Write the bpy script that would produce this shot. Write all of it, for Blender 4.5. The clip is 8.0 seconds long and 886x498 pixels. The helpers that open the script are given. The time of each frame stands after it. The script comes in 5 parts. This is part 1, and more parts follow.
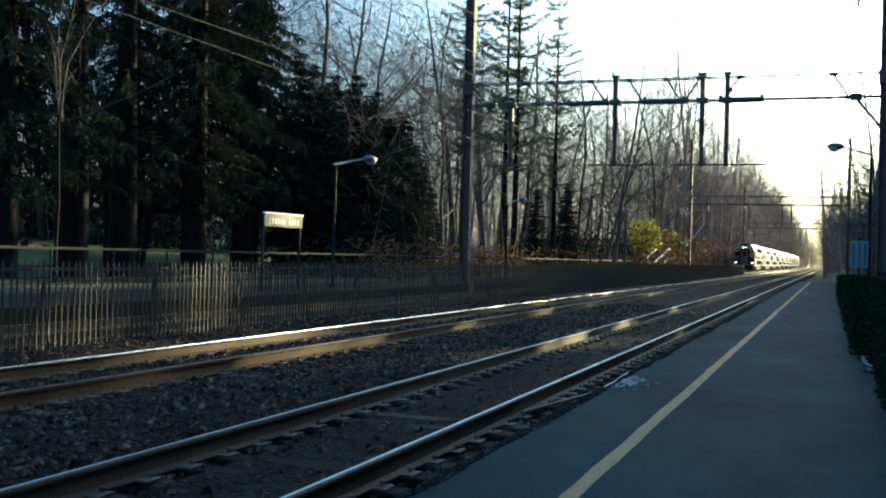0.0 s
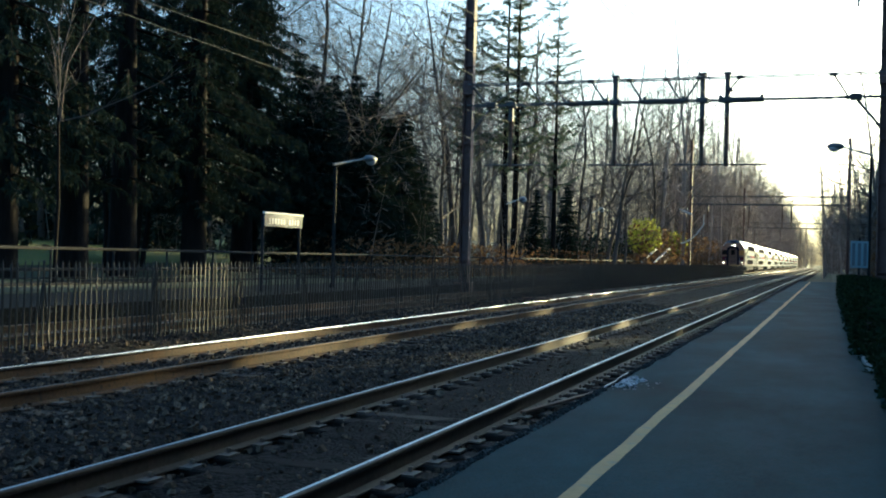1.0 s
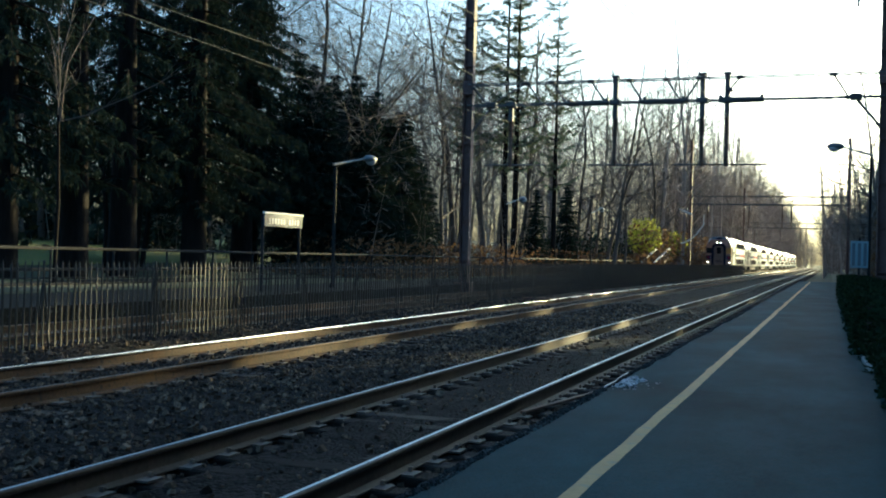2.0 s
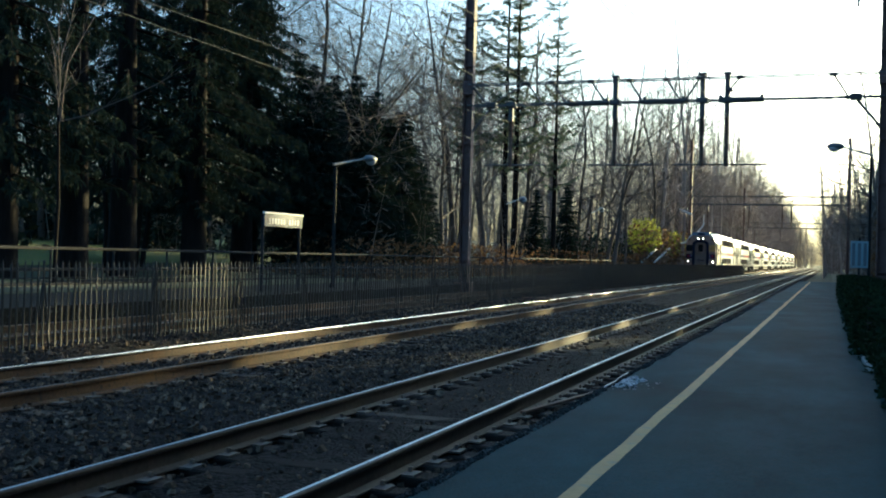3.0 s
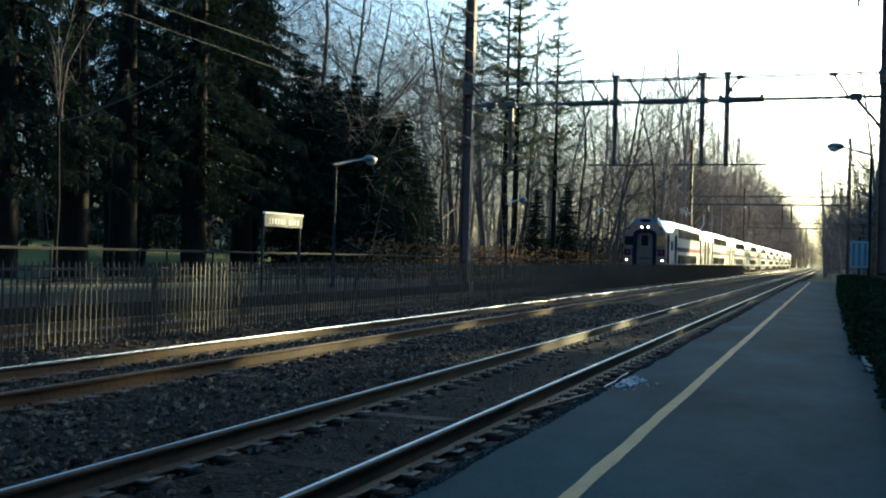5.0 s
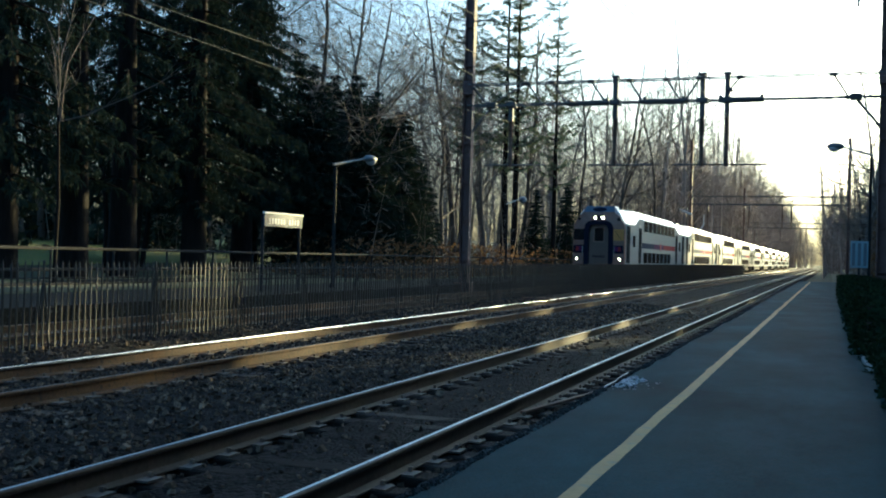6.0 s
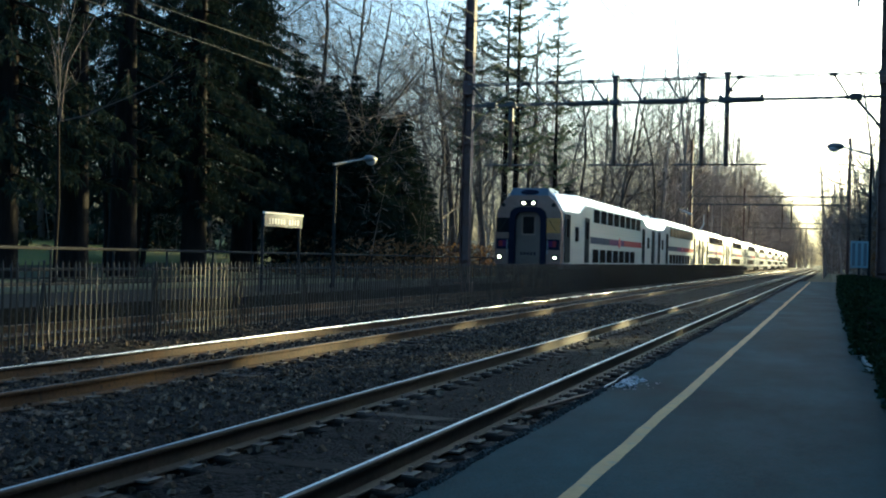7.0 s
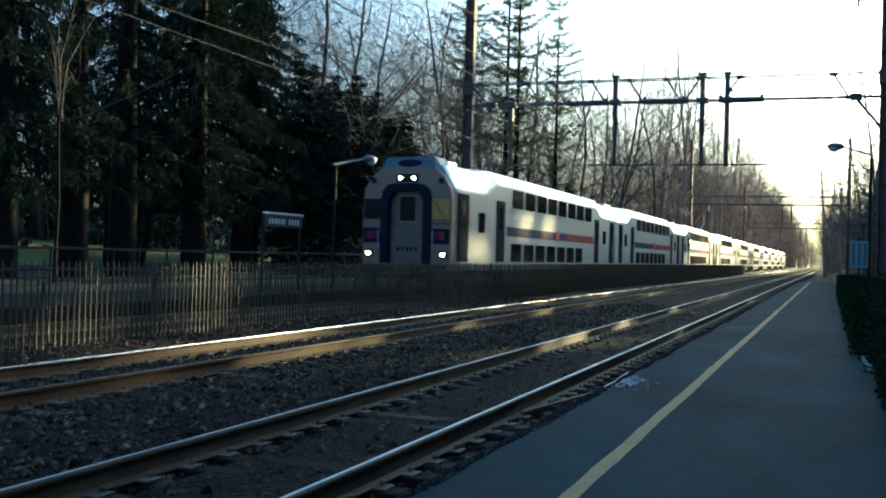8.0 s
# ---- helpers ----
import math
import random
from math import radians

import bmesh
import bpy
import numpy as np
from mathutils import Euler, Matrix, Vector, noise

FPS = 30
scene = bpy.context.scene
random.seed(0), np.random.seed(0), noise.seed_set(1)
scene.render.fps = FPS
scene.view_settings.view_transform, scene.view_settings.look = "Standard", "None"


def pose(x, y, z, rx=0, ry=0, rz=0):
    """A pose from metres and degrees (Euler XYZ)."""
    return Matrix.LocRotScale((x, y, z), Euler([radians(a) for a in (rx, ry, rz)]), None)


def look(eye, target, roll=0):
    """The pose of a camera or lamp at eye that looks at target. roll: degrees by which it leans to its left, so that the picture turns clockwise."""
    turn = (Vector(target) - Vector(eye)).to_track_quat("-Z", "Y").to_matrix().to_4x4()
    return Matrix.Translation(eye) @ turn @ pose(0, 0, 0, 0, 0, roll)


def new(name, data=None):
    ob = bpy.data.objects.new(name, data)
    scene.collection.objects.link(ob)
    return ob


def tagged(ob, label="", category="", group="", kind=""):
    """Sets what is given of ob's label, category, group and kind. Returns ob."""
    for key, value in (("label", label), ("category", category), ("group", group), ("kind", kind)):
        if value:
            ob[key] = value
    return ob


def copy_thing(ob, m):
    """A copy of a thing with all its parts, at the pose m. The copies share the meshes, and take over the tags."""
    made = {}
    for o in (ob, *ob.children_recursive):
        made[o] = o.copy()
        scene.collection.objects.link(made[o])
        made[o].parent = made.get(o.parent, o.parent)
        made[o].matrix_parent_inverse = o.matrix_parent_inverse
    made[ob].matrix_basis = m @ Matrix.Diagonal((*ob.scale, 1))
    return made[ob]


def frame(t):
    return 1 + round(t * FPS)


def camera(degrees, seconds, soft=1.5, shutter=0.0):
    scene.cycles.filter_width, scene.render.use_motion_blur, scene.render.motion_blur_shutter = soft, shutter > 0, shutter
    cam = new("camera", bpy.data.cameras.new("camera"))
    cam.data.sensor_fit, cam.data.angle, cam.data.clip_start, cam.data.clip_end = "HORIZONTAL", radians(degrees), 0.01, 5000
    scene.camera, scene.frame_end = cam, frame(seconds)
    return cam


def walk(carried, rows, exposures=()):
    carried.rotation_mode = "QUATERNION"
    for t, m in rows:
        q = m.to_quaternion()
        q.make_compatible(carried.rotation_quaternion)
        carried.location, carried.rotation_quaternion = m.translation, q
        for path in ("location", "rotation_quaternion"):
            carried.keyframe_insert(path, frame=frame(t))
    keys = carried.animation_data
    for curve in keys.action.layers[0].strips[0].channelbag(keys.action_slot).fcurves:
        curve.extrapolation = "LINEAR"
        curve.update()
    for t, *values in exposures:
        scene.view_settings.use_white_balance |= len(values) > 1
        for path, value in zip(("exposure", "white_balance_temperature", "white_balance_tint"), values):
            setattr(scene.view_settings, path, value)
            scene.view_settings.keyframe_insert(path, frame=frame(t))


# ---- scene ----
# The camera stands still on the platform, turned left of the tracks.
# World: x to the right across the tracks, y along them, z up from the rail tops.
FOV = 45.72
EYE = Vector((0.0, 0.0, 1.41))
YAW, PITCH, LEAN = radians(20.18), radians(0.30), 1.6
AIM = Vector((-math.sin(YAW) * math.cos(PITCH), math.cos(YAW) * math.cos(PITCH), math.sin(PITCH)))
cam = camera(FOV, 8.0, soft=2.0, shutter=0.4)
walk(cam, [(0.0, look(EYE, EYE + AIM * 10, LEAN)), (8.0, look(EYE, EYE + AIM * 10, LEAN))],
     exposures=[(0.0, 1.55, 5000, -9.0), (8.0, 1.55, 5000, -9.0)])

# ---- light: a low winter sun ahead to the right, clear sky ----
SUN_TURN, SUN_HIGH = radians(17.0), radians(9.0)     # clockwise from +y, above the horizon
world = bpy.data.worlds.new("sky")
scene.world = world
world.use_nodes = True
wn = world.node_tree
sky = wn.nodes.new("ShaderNodeTexSky")
sky.sky_type, sky.sun_disc = "NISHITA", False
sky.sun_elevation, sky.sun_rotation = SUN_HIGH, SUN_TURN
sky.air_density, sky.dust_density, sky.ozone_density = 1.0, 5.2, 3.0
wn.links.new(sky.outputs["Color"], wn.nodes["Background"].inputs["Color"])
wn.nodes["Background"].inputs["Strength"].default_value = 0.14
sun = new("sun", bpy.data.lights.new("sun", "SUN"))
sun.data.energy, sun.data.angle, sun.data.color = 5.0, radians(0.55), (1.0, 0.68, 0.30)
sun_dir = Vector((math.sin(SUN_TURN) * math.cos(SUN_HIGH), math.cos(SUN_TURN) * math.cos(SUN_HIGH), math.sin(SUN_HIGH)))
sun.matrix_world = look((40, 130, 60), Vector((40, 130, 60)) - sun_dir)


# ---- materials ----
def mat(name, a, b, rough=0.8, metal=0.0, big=0.8, fine=20.0, bump=0.3, depth=0.01, rnd=0.0, stretch=(1, 1, 1),
        c=None, spec=0.5, coords="Object"):
    """Two colours mixed by coarse and fine noise, with relief; c: a third colour in fine specks; rnd: change from piece to piece."""
    m = bpy.data.materials.new(name)
    m.use_nodes = True
    n, l = m.node_tree.nodes, m.node_tree.links
    bs = n["Principled BSDF"]
    bs.inputs["Metallic"].default_value = metal
    bs.inputs["Specular IOR Level"].default_value = spec
    tc, mp = n.new("ShaderNodeTexCoord"), n.new("ShaderNodeMapping")
    mp.inputs["Scale"].default_value = stretch
    l.new(tc.outputs[coords], mp.inputs["Vector"])
    n1, n2 = n.new("ShaderNodeTexNoise"), n.new("ShaderNodeTexNoise")
    for node, sc, det in ((n1, big, 4.0), (n2, fine, 5.0)):
        node.inputs["Scale"].default_value, node.inputs["Detail"].default_value = sc, det
        l.new(mp.outputs["Vector"], node.inputs["Vector"])
    add = n.new("ShaderNodeMath")
    add.operation = "MULTIPLY_ADD"
    l.new(n2.outputs["Fac"], add.inputs[0])
    add.inputs[1].default_value = 0.6
    l.new(n1.outputs["Fac"], add.inputs[2])
    rng = n.new("ShaderNodeMapRange")
    rng.inputs["From Min"].default_value, rng.inputs["From Max"].default_value = 0.55, 1.05
    l.new(add.outputs[0], rng.inputs["Value"])
    mix = n.new("ShaderNodeMix")
    mix.data_type = "RGBA"
    mix.inputs["A"].default_value, mix.inputs["B"].default_value = (*a, 1), (*b, 1)
    l.new(rng.outputs["Result"], mix.inputs["Factor"])
    out = mix.outputs["Result"]
    if c:
        vor = n.new("ShaderNodeTexNoise")
        vor.inputs["Scale"].default_value, vor.inputs["Detail"].default_value = fine * 0.37, 6.0
        l.new(mp.outputs["Vector"], vor.inputs["Vector"])
        r2 = n.new("ShaderNodeMapRange")
        r2.inputs["From Min"].default_value, r2.inputs["From Max"].default_value = 0.56, 0.68
        l.new(vor.outputs["Fac"], r2.inputs["Value"])
        m2 = n.new("ShaderNodeMix")
        m2.data_type = "RGBA"
        m2.inputs["B"].default_value = (*c, 1)
        l.new(out, m2.inputs["A"])
        l.new(r2.outputs["Result"], m2.inputs["Factor"])
        out = m2.outputs["Result"]
    if rnd:
        info, geo = n.new("ShaderNodeObjectInfo"), n.new("ShaderNodeNewGeometry")
        s = n.new("ShaderNodeMath")
        s.operation = "ADD"
        l.new(info.outputs["Random"], s.inputs[0])
        l.new(geo.outputs["Random Per Island"], s.inputs[1])
        fr = n.new("ShaderNodeMath")
        fr.operation = "FRACT"
        l.new(s.outputs[0], fr.inputs[0])
        mr = n.new("ShaderNodeMapRange")
        mr.inputs["To Min"].default_value, mr.inputs["To Max"].default_value = 1 - rnd, 1 + rnd
        l.new(fr.outputs[0], mr.inputs["Value"])
        hsv = n.new("ShaderNodeHueSaturation")
        l.new(mr.outputs["Result"], hsv.inputs["Value"])
        l.new(out, hsv.inputs["Color"])
        out = hsv.outputs["Color"]
    l.new(out, bs.inputs["Base Color"])
    rr = n.new("ShaderNodeMapRange")
    rr.inputs["To Min"].default_value, rr.inputs["To Max"].default_value = max(0.02, rough - 0.12), min(1, rough + 0.12)
    l.new(n1.outputs["Fac"], rr.inputs["Value"])
    l.new(rr.outputs["Result"], bs.inputs["Roughness"])
    if bump:
        bp = n.new("ShaderNodeBump")
        bp.inputs["Strength"].default_value, bp.inputs["Distance"].default_value = bump, depth
        l.new(n2.outputs["Fac"], bp.inputs["Height"])
        l.new(bp.outputs["Normal"], bs.inputs["Normal"])
    return m


def glow(name, colour, strength):
    m = bpy.data.materials.new(name)
    m.use_nodes = True
    bs = m.node_tree.nodes["Principled BSDF"]
    bs.inputs["Base Color"].default_value = (*colour, 1)
    bs.inputs["Emission Color"].default_value = (*colour, 1)
    bs.inputs["Emission Strength"].default_value = strength
    return m


def leafy(name, a, b, rnd=0.35, through_light=0.25):
    m = mat(name, a, b, 0.75, big=0.7, fine=9.0, bump=0, rnd=rnd, spec=0.04)
    bs = m.node_tree.nodes["Principled BSDF"]
    bs.inputs["Subsurface Weight"].default_value = 0.0
    bs.inputs["Transmission Weight"].default_value = 0.0
    tr, ms = m.node_tree.nodes.new("ShaderNodeBsdfTranslucent"), m.node_tree.nodes.new("ShaderNodeMixShader")
    src = bs.inputs["Base Color"].links[0].from_socket
    m.node_tree.links.new(src, tr.inputs["Color"])
    ms.inputs["Fac"].default_value = through_light
    m.node_tree.links.new(bs.outputs[0], ms.inputs[1])
    m.node_tree.links.new(tr.outputs[0], ms.inputs[2])
    m.node_tree.links.new(ms.outputs[0], m.node_tree.nodes["Material Output"].inputs["Surface"])
    return m


M_EARTH = mat("leaf_litter_and_grass", (0.036, 0.028, 0.015), (0.085, 0.095, 0.022), 0.95, big=0.12, fine=7, bump=0.6, depth=0.05, c=(0.10, 0.075, 0.042))
def stony(name, a, b):
    """Close-packed stones: each cell its own tone, with rounded relief and dark joints."""
    m = mat(name, a, b, 0.95, big=1.1, fine=30, bump=0, spec=0.12)
    n, l = m.node_tree.nodes, m.node_tree.links
    bs = n["Principled BSDF"]
    tc = n.new("ShaderNodeTexCoord")
    cell, edge = n.new("ShaderNodeTexVoronoi"), n.new("ShaderNodeTexVoronoi")
    edge.feature = "DISTANCE_TO_EDGE"
    for v in (cell, edge):
        v.inputs["Scale"].default_value = 21.0
        l.new(tc.outputs["Object"], v.inputs["Vector"])
    sep = n.new("ShaderNodeSeparateColor")
    l.new(cell.outputs["Color"], sep.inputs["Color"])
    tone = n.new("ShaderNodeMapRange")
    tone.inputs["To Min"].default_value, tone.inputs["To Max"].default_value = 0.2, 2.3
    l.new(sep.outputs["Red"], tone.inputs["Value"])
    hsv = n.new("ShaderNodeHueSaturation")
    l.new(bs.inputs["Base Color"].links[0].from_socket, hsv.inputs["Color"])
    l.new(tone.outputs["Result"], hsv.inputs["Value"])
    l.new(hsv.outputs["Color"], bs.inputs["Base Color"])
    bp = n.new("ShaderNodeBump")
    bp.inputs["Strength"].default_value, bp.inputs["Distance"].default_value = 1.0, 0.05
    pw = n.new("ShaderNodeMath")
    pw.operation = "ADD"
    l.new(edge.outputs["Distance"], pw.inputs[0])
    l.new(sep.outputs["Green"], pw.inputs[1])
    l.new(pw.outputs[0], bp.inputs["Height"])
    l.new(bp.outputs["Normal"], bs.inputs["Normal"])
    return m


def blotched(m, scale, low, high):
    """Lays wide, soft, darker and lighter stains over a material's colour."""
    n, l = m.node_tree.nodes, m.node_tree.links
    bs, tc, mp, no, mr, hsv = n["Principled BSDF"], n.new("ShaderNodeTexCoord"), n.new("ShaderNodeMapping"), n.new("ShaderNodeTexNoise"), n.new("ShaderNodeMapRange"), n.new("ShaderNodeHueSaturation")
    mp.inputs["Scale"].default_value = (1.0, 0.45, 1.0)
    no.inputs["Scale"].default_value, no.inputs["Detail"].default_value, no.inputs["Roughness"].default_value = scale, 6.0, 0.62
    mr.inputs["From Min"].default_value, mr.inputs["From Max"].default_value = 0.35, 0.65
    mr.inputs["To Min"].default_value, mr.inputs["To Max"].default_value = low, high
    l.new(tc.outputs["Object"], mp.inputs["Vector"])
    l.new(mp.outputs["Vector"], no.inputs["Vector"])
    l.new(no.outputs["Fac"], mr.inputs["Value"])
    l.new(mr.outputs["Result"], hsv.inputs["Value"])
    l.new(bs.inputs["Base Color"].links[0].from_socket, hsv.inputs["Color"])
    l.new(hsv.outputs["Color"], bs.inputs["Base Color"])


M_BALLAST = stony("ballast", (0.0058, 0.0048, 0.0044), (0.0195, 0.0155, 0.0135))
M_STONE = mat("ballast_stone", (0.010, 0.0072, 0.0052), (0.20, 0.138, 0.090), 0.9, big=7, fine=60, bump=0.3, depth=0.004, rnd=0.9, spec=0.2)
M_STEEL = mat("polished_rail", (0.56, 0.59, 0.61), (0.70, 0.73, 0.75), 0.44, 1.0, big=3, fine=60, bump=0.05, depth=0.001, stretch=(6, 0.3, 6))
M_SHINE = mat("worn_gauge_face", (0.50, 0.50, 0.50), (0.66, 0.65, 0.63), 0.27, 1.0, big=3, fine=60, bump=0.05, depth=0.001, stretch=(6, 0.3, 6))
M_DULL = mat("dull_rail_top", (0.10, 0.085, 0.07), (0.20, 0.18, 0.16), 0.6, 0.5, big=3, fine=60, bump=0.1, depth=0.001, stretch=(6, 0.3, 6))
M_RUST = mat("rusty_rail", (0.060, 0.031, 0.014), (0.17, 0.090, 0.036), 0.75, 0.2, big=2.0, fine=40, bump=0.4, depth=0.003, c=(0.05, 0.03, 0.02))
M_TIE = mat("weathered_tie", (0.014, 0.011, 0.010), (0.085, 0.066, 0.052), 0.9, big=2.6, fine=14, bump=0.7, depth=0.012, rnd=0.6, stretch=(1, 7, 7), spec=0.12)
M_GREYRAIL = mat("dark_rail_side", (0.034, 0.027, 0.021), (0.105, 0.078, 0.055), 0.7, 0.2, big=2.0, fine=40, bump=0.4, depth=0.003, c=(0.05, 0.035, 0.025))
M_PLATE = mat("worn_tie_plate", (0.075, 0.058, 0.045), (0.23, 0.19, 0.155), 0.7, 0.2, big=3.0, fine=40, bump=0.3, depth=0.003)
M_ASPHALT = mat("platform_asphalt", (0.0105, 0.0290, 0.0310), (0.034, 0.081, 0.086), 0.88, big=0.45, fine=55, bump=0.8, depth=0.006, c=(0.030, 0.055, 0.053), spec=0.10)
blotched(M_ASPHALT, 1.1, 0.62, 1.25)
M_OLDASPHALT = mat("old_dark_asphalt", (0.014, 0.012, 0.009), (0.028, 0.024, 0.018), 0.95, big=0.4, fine=40, bump=0.4, depth=0.006, c=(0.06, 0.057, 0.05), spec=0.08)
M_DIRT = mat("edge_dirt", (0.026, 0.030, 0.030), (0.070, 0.070, 0.066), 0.95, big=2, fine=40, bump=0.3, depth=0.004, rnd=0.6, spec=0.08)
M_CONCRETE = mat("old_concrete", (0.24, 0.23, 0.21), (0.36, 0.34, 0.31), 0.9, big=0.8, fine=22, bump=0.4, depth=0.006, c=(0.15, 0.14, 0.13))
M_YELLOW = mat("worn_yellow_paint", (0.35, 0.235, 0.085), (0.48, 0.33, 0.13), 0.75, big=1.5, fine=24, bump=0.25, depth=0.003, c=(0.30, 0.25, 0.14))
M_FENCE = mat("dark_fence_paint", (0.013, 0.011, 0.009), (0.032, 0.023, 0.014), 0.6, 0.0, big=2, fine=30, bump=0.2, depth=0.003, c=(0.048, 0.033, 0.019))
M_MAST = mat("brown_mast_steel", (0.105, 0.060, 0.052), (0.17, 0.10, 0.084), 0.75, 0.1, big=0.8, fine=16, bump=0.25, depth=0.004, c=(0.12, 0.06, 0.04))
# steel lightened: the glare of the sky behind is put into its colour
M_TRUSS = mat("glare_paled_truss_steel", (0.085, 0.075, 0.070), (0.15, 0.135, 0.125), 0.7, 0.1, big=1.2, fine=18, bump=0.2, depth=0.003)
M_WIRE = mat("copper_wire", (0.028, 0.032, 0.028), (0.048, 0.052, 0.045), 0.8, 0.0, big=4, fine=50, bump=0)
M_INSUL = mat("porcelain", (0.10, 0.06, 0.045), (0.16, 0.10, 0.07), 0.3, big=3, fine=20, bump=0)
M_BARK = mat("grey_brown_bark", (0.062, 0.049, 0.039), (0.15, 0.12, 0.094), 0.95, big=1.3, fine=12, bump=0.8, depth=0.03, stretch=(1, 1, 0.25), rnd=0.3)
M_TWIG = mat("twigs", (0.125, 0.098, 0.077), (0.27, 0.212, 0.165), 0.9, big=0.6, fine=6, bump=0, rnd=0.35)
# paler than near bark: distance haze is put into this wood colour
M_HAZEWOOD = mat("haze_paled_bare_wood", (0.21, 0.165, 0.128), (0.42, 0.33, 0.26), 0.9, big=0.5, fine=5, bump=0, rnd=0.4)
# near-black bark: the shade under the conifer canopy is put into its colour
M_SHADEBARK = mat("shade_darkened_bark", (0.009, 0.0075, 0.0065), (0.024, 0.019, 0.016), 0.95, big=1.3, fine=12, bump=0.8, depth=0.03, stretch=(1, 1, 0.25), spec=0.08)
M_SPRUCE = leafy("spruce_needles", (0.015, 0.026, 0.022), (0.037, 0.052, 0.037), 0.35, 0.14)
# needles lightened and greyed so the colour carries the haze before them
M_HAZEPINE = leafy("haze_paled_pine_needles", (0.090, 0.112, 0.078), (0.16, 0.18, 0.12), 0.35, 0.4)
# raised, yellowed grass colour stands in for sun that barely reaches the lawn
M_LAWN = mat("sun_brightened_lawn", (0.16, 0.165, 0.022), (0.27, 0.245, 0.05), 0.95, big=0.3, fine=9, bump=0.6, depth=0.04, c=(0.16, 0.13, 0.06))
M_BUSH = leafy("yellow_green_leaves", (0.24, 0.28, 0.035), (0.40, 0.42, 0.07), 0.3, 0.5)
M_HEDGE = leafy("hedge_leaves", (0.011, 0.020, 0.010), (0.028, 0.042, 0.018), 0.4)
M_BRUSH = leafy("dry_brush", (0.10, 0.06, 0.035), (0.20, 0.125, 0.06), 0.4)
M_STAINLESS = mat("brushed_stainless", (0.32, 0.35, 0.35), (0.43, 0.455, 0.45), 0.5, 0.25, big=0.6, fine=30, bump=0.06, depth=0.002, stretch=(1, 0.15, 3))
M_ROOF = mat("car_roof", (0.62, 0.64, 0.66), (0.75, 0.76, 0.77), 0.30, 0.8, big=0.5, fine=20, bump=0.05, depth=0.002, stretch=(1, 0.3, 1))
M_FACE = mat("grey_cab_mask", (0.25, 0.150, 0.108), (0.34, 0.212, 0.156), 0.6, 0.1, big=1.5, fine=20, bump=0.08, depth=0.002)
M_NAVY = mat("navy_paint", (0.006, 0.007, 0.020), (0.012, 0.014, 0.032), 0.65, big=1.5, fine=20, bump=0.05, depth=0.001, spec=0.15)
# opaque tan for the right cab pane: the sky's reflection painted as colour
M_PANEREFLECT = mat("tan_pane_reflection", (0.52, 0.25, 0.06), (0.68, 0.36, 0.10), 0.7, big=3, fine=20, bump=0.05, depth=0.001)
M_PINK = mat("pink_red_emblem", (0.42, 0.085, 0.10), (0.52, 0.14, 0.15), 0.6, big=3, fine=20, bump=0, spec=0.2)
M_BROW = mat("blue_grey_paint", (0.10, 0.125, 0.155), (0.15, 0.175, 0.205), 0.45, 0.2, big=1.5, fine=20, bump=0.06, depth=0.001)
M_DOORGREY = mat("grey_door", (0.15, 0.102, 0.076), (0.21, 0.148, 0.114), 0.6, 0.2, big=1.2, fine=20, bump=0.05, depth=0.001)
M_GLASS = mat("tinted_glass", (0.010, 0.012, 0.014), (0.02, 0.022, 0.024), 0.08, 0.0, big=0.5, fine=3, bump=0, spec=0.07)
M_DOOR = mat("dark_side_door", (0.010, 0.016, 0.020), (0.018, 0.026, 0.030), 0.85, big=1.5, fine=20, bump=0.05, depth=0.001, spec=0.05)
M_UNDER = mat("underframe_black", (0.016, 0.015, 0.014), (0.04, 0.036, 0.032), 0.8, 0.3, big=2, fine=20, bump=0.3, depth=0.01)
M_RUBBER = mat("black_rubber", (0.012, 0.012, 0.012), (0.025, 0.025, 0.025), 0.7, big=3, fine=30, bump=0.2, depth=0.003)
M_BLUE = mat("stripe_blue", (0.022, 0.032, 0.070), (0.032, 0.044, 0.092), 0.7, big=2, fine=20, bump=0, spec=0.1)
M_PURPLE = mat("stripe_purple", (0.085, 0.022, 0.085), (0.11, 0.03, 0.10), 0.7, big=2, fine=20, bump=0, spec=0.1)
M_RED = mat("stripe_red", (0.24, 0.030, 0.036), (0.31, 0.046, 0.05), 0.7, big=2, fine=20, bump=0, spec=0.1)
M_WHITE = mat("white_panel", (0.62, 0.62, 0.58), (0.76, 0.76, 0.72), 0.4, big=2, fine=20, bump=0.05, depth=0.001)
M_SIGNBLUE = mat("sign_blue", (0.02, 0.04, 0.075), (0.03, 0.055, 0.095), 0.5, big=2, fine=20, bump=0, spec=0.25)
M_PALEBLUE = mat("pale_blue_panel", (0.22, 0.30, 0.34), (0.30, 0.38, 0.42), 0.5, big=2, fine=20, bump=0.03, depth=0.001)
M_LAMPMETAL = mat("painted_lamp_metal", (0.014, 0.0145, 0.0155), (0.028, 0.029, 0.030), 0.8, 0.0, big=2, fine=20, bump=0.05, depth=0.001, spec=0.2)
M_GALV = mat("galvanised_lamp_metal", (0.13, 0.14, 0.145), (0.24, 0.25, 0.255), 0.55, 0.3, big=2, fine=20, bump=0.05, depth=0.001)
M_GLOBE = mat("lamp_lens", (0.62, 0.64, 0.66), (0.75, 0.76, 0.78), 0.12, 0.1, big=2, fine=10, bump=0)
M_PLANK = mat("weathered_plank", (0.15, 0.09, 0.06), (0.26, 0.165, 0.11), 0.9, big=2, fine=20, bump=0.4, depth=0.005, stretch=(6, 1, 6))
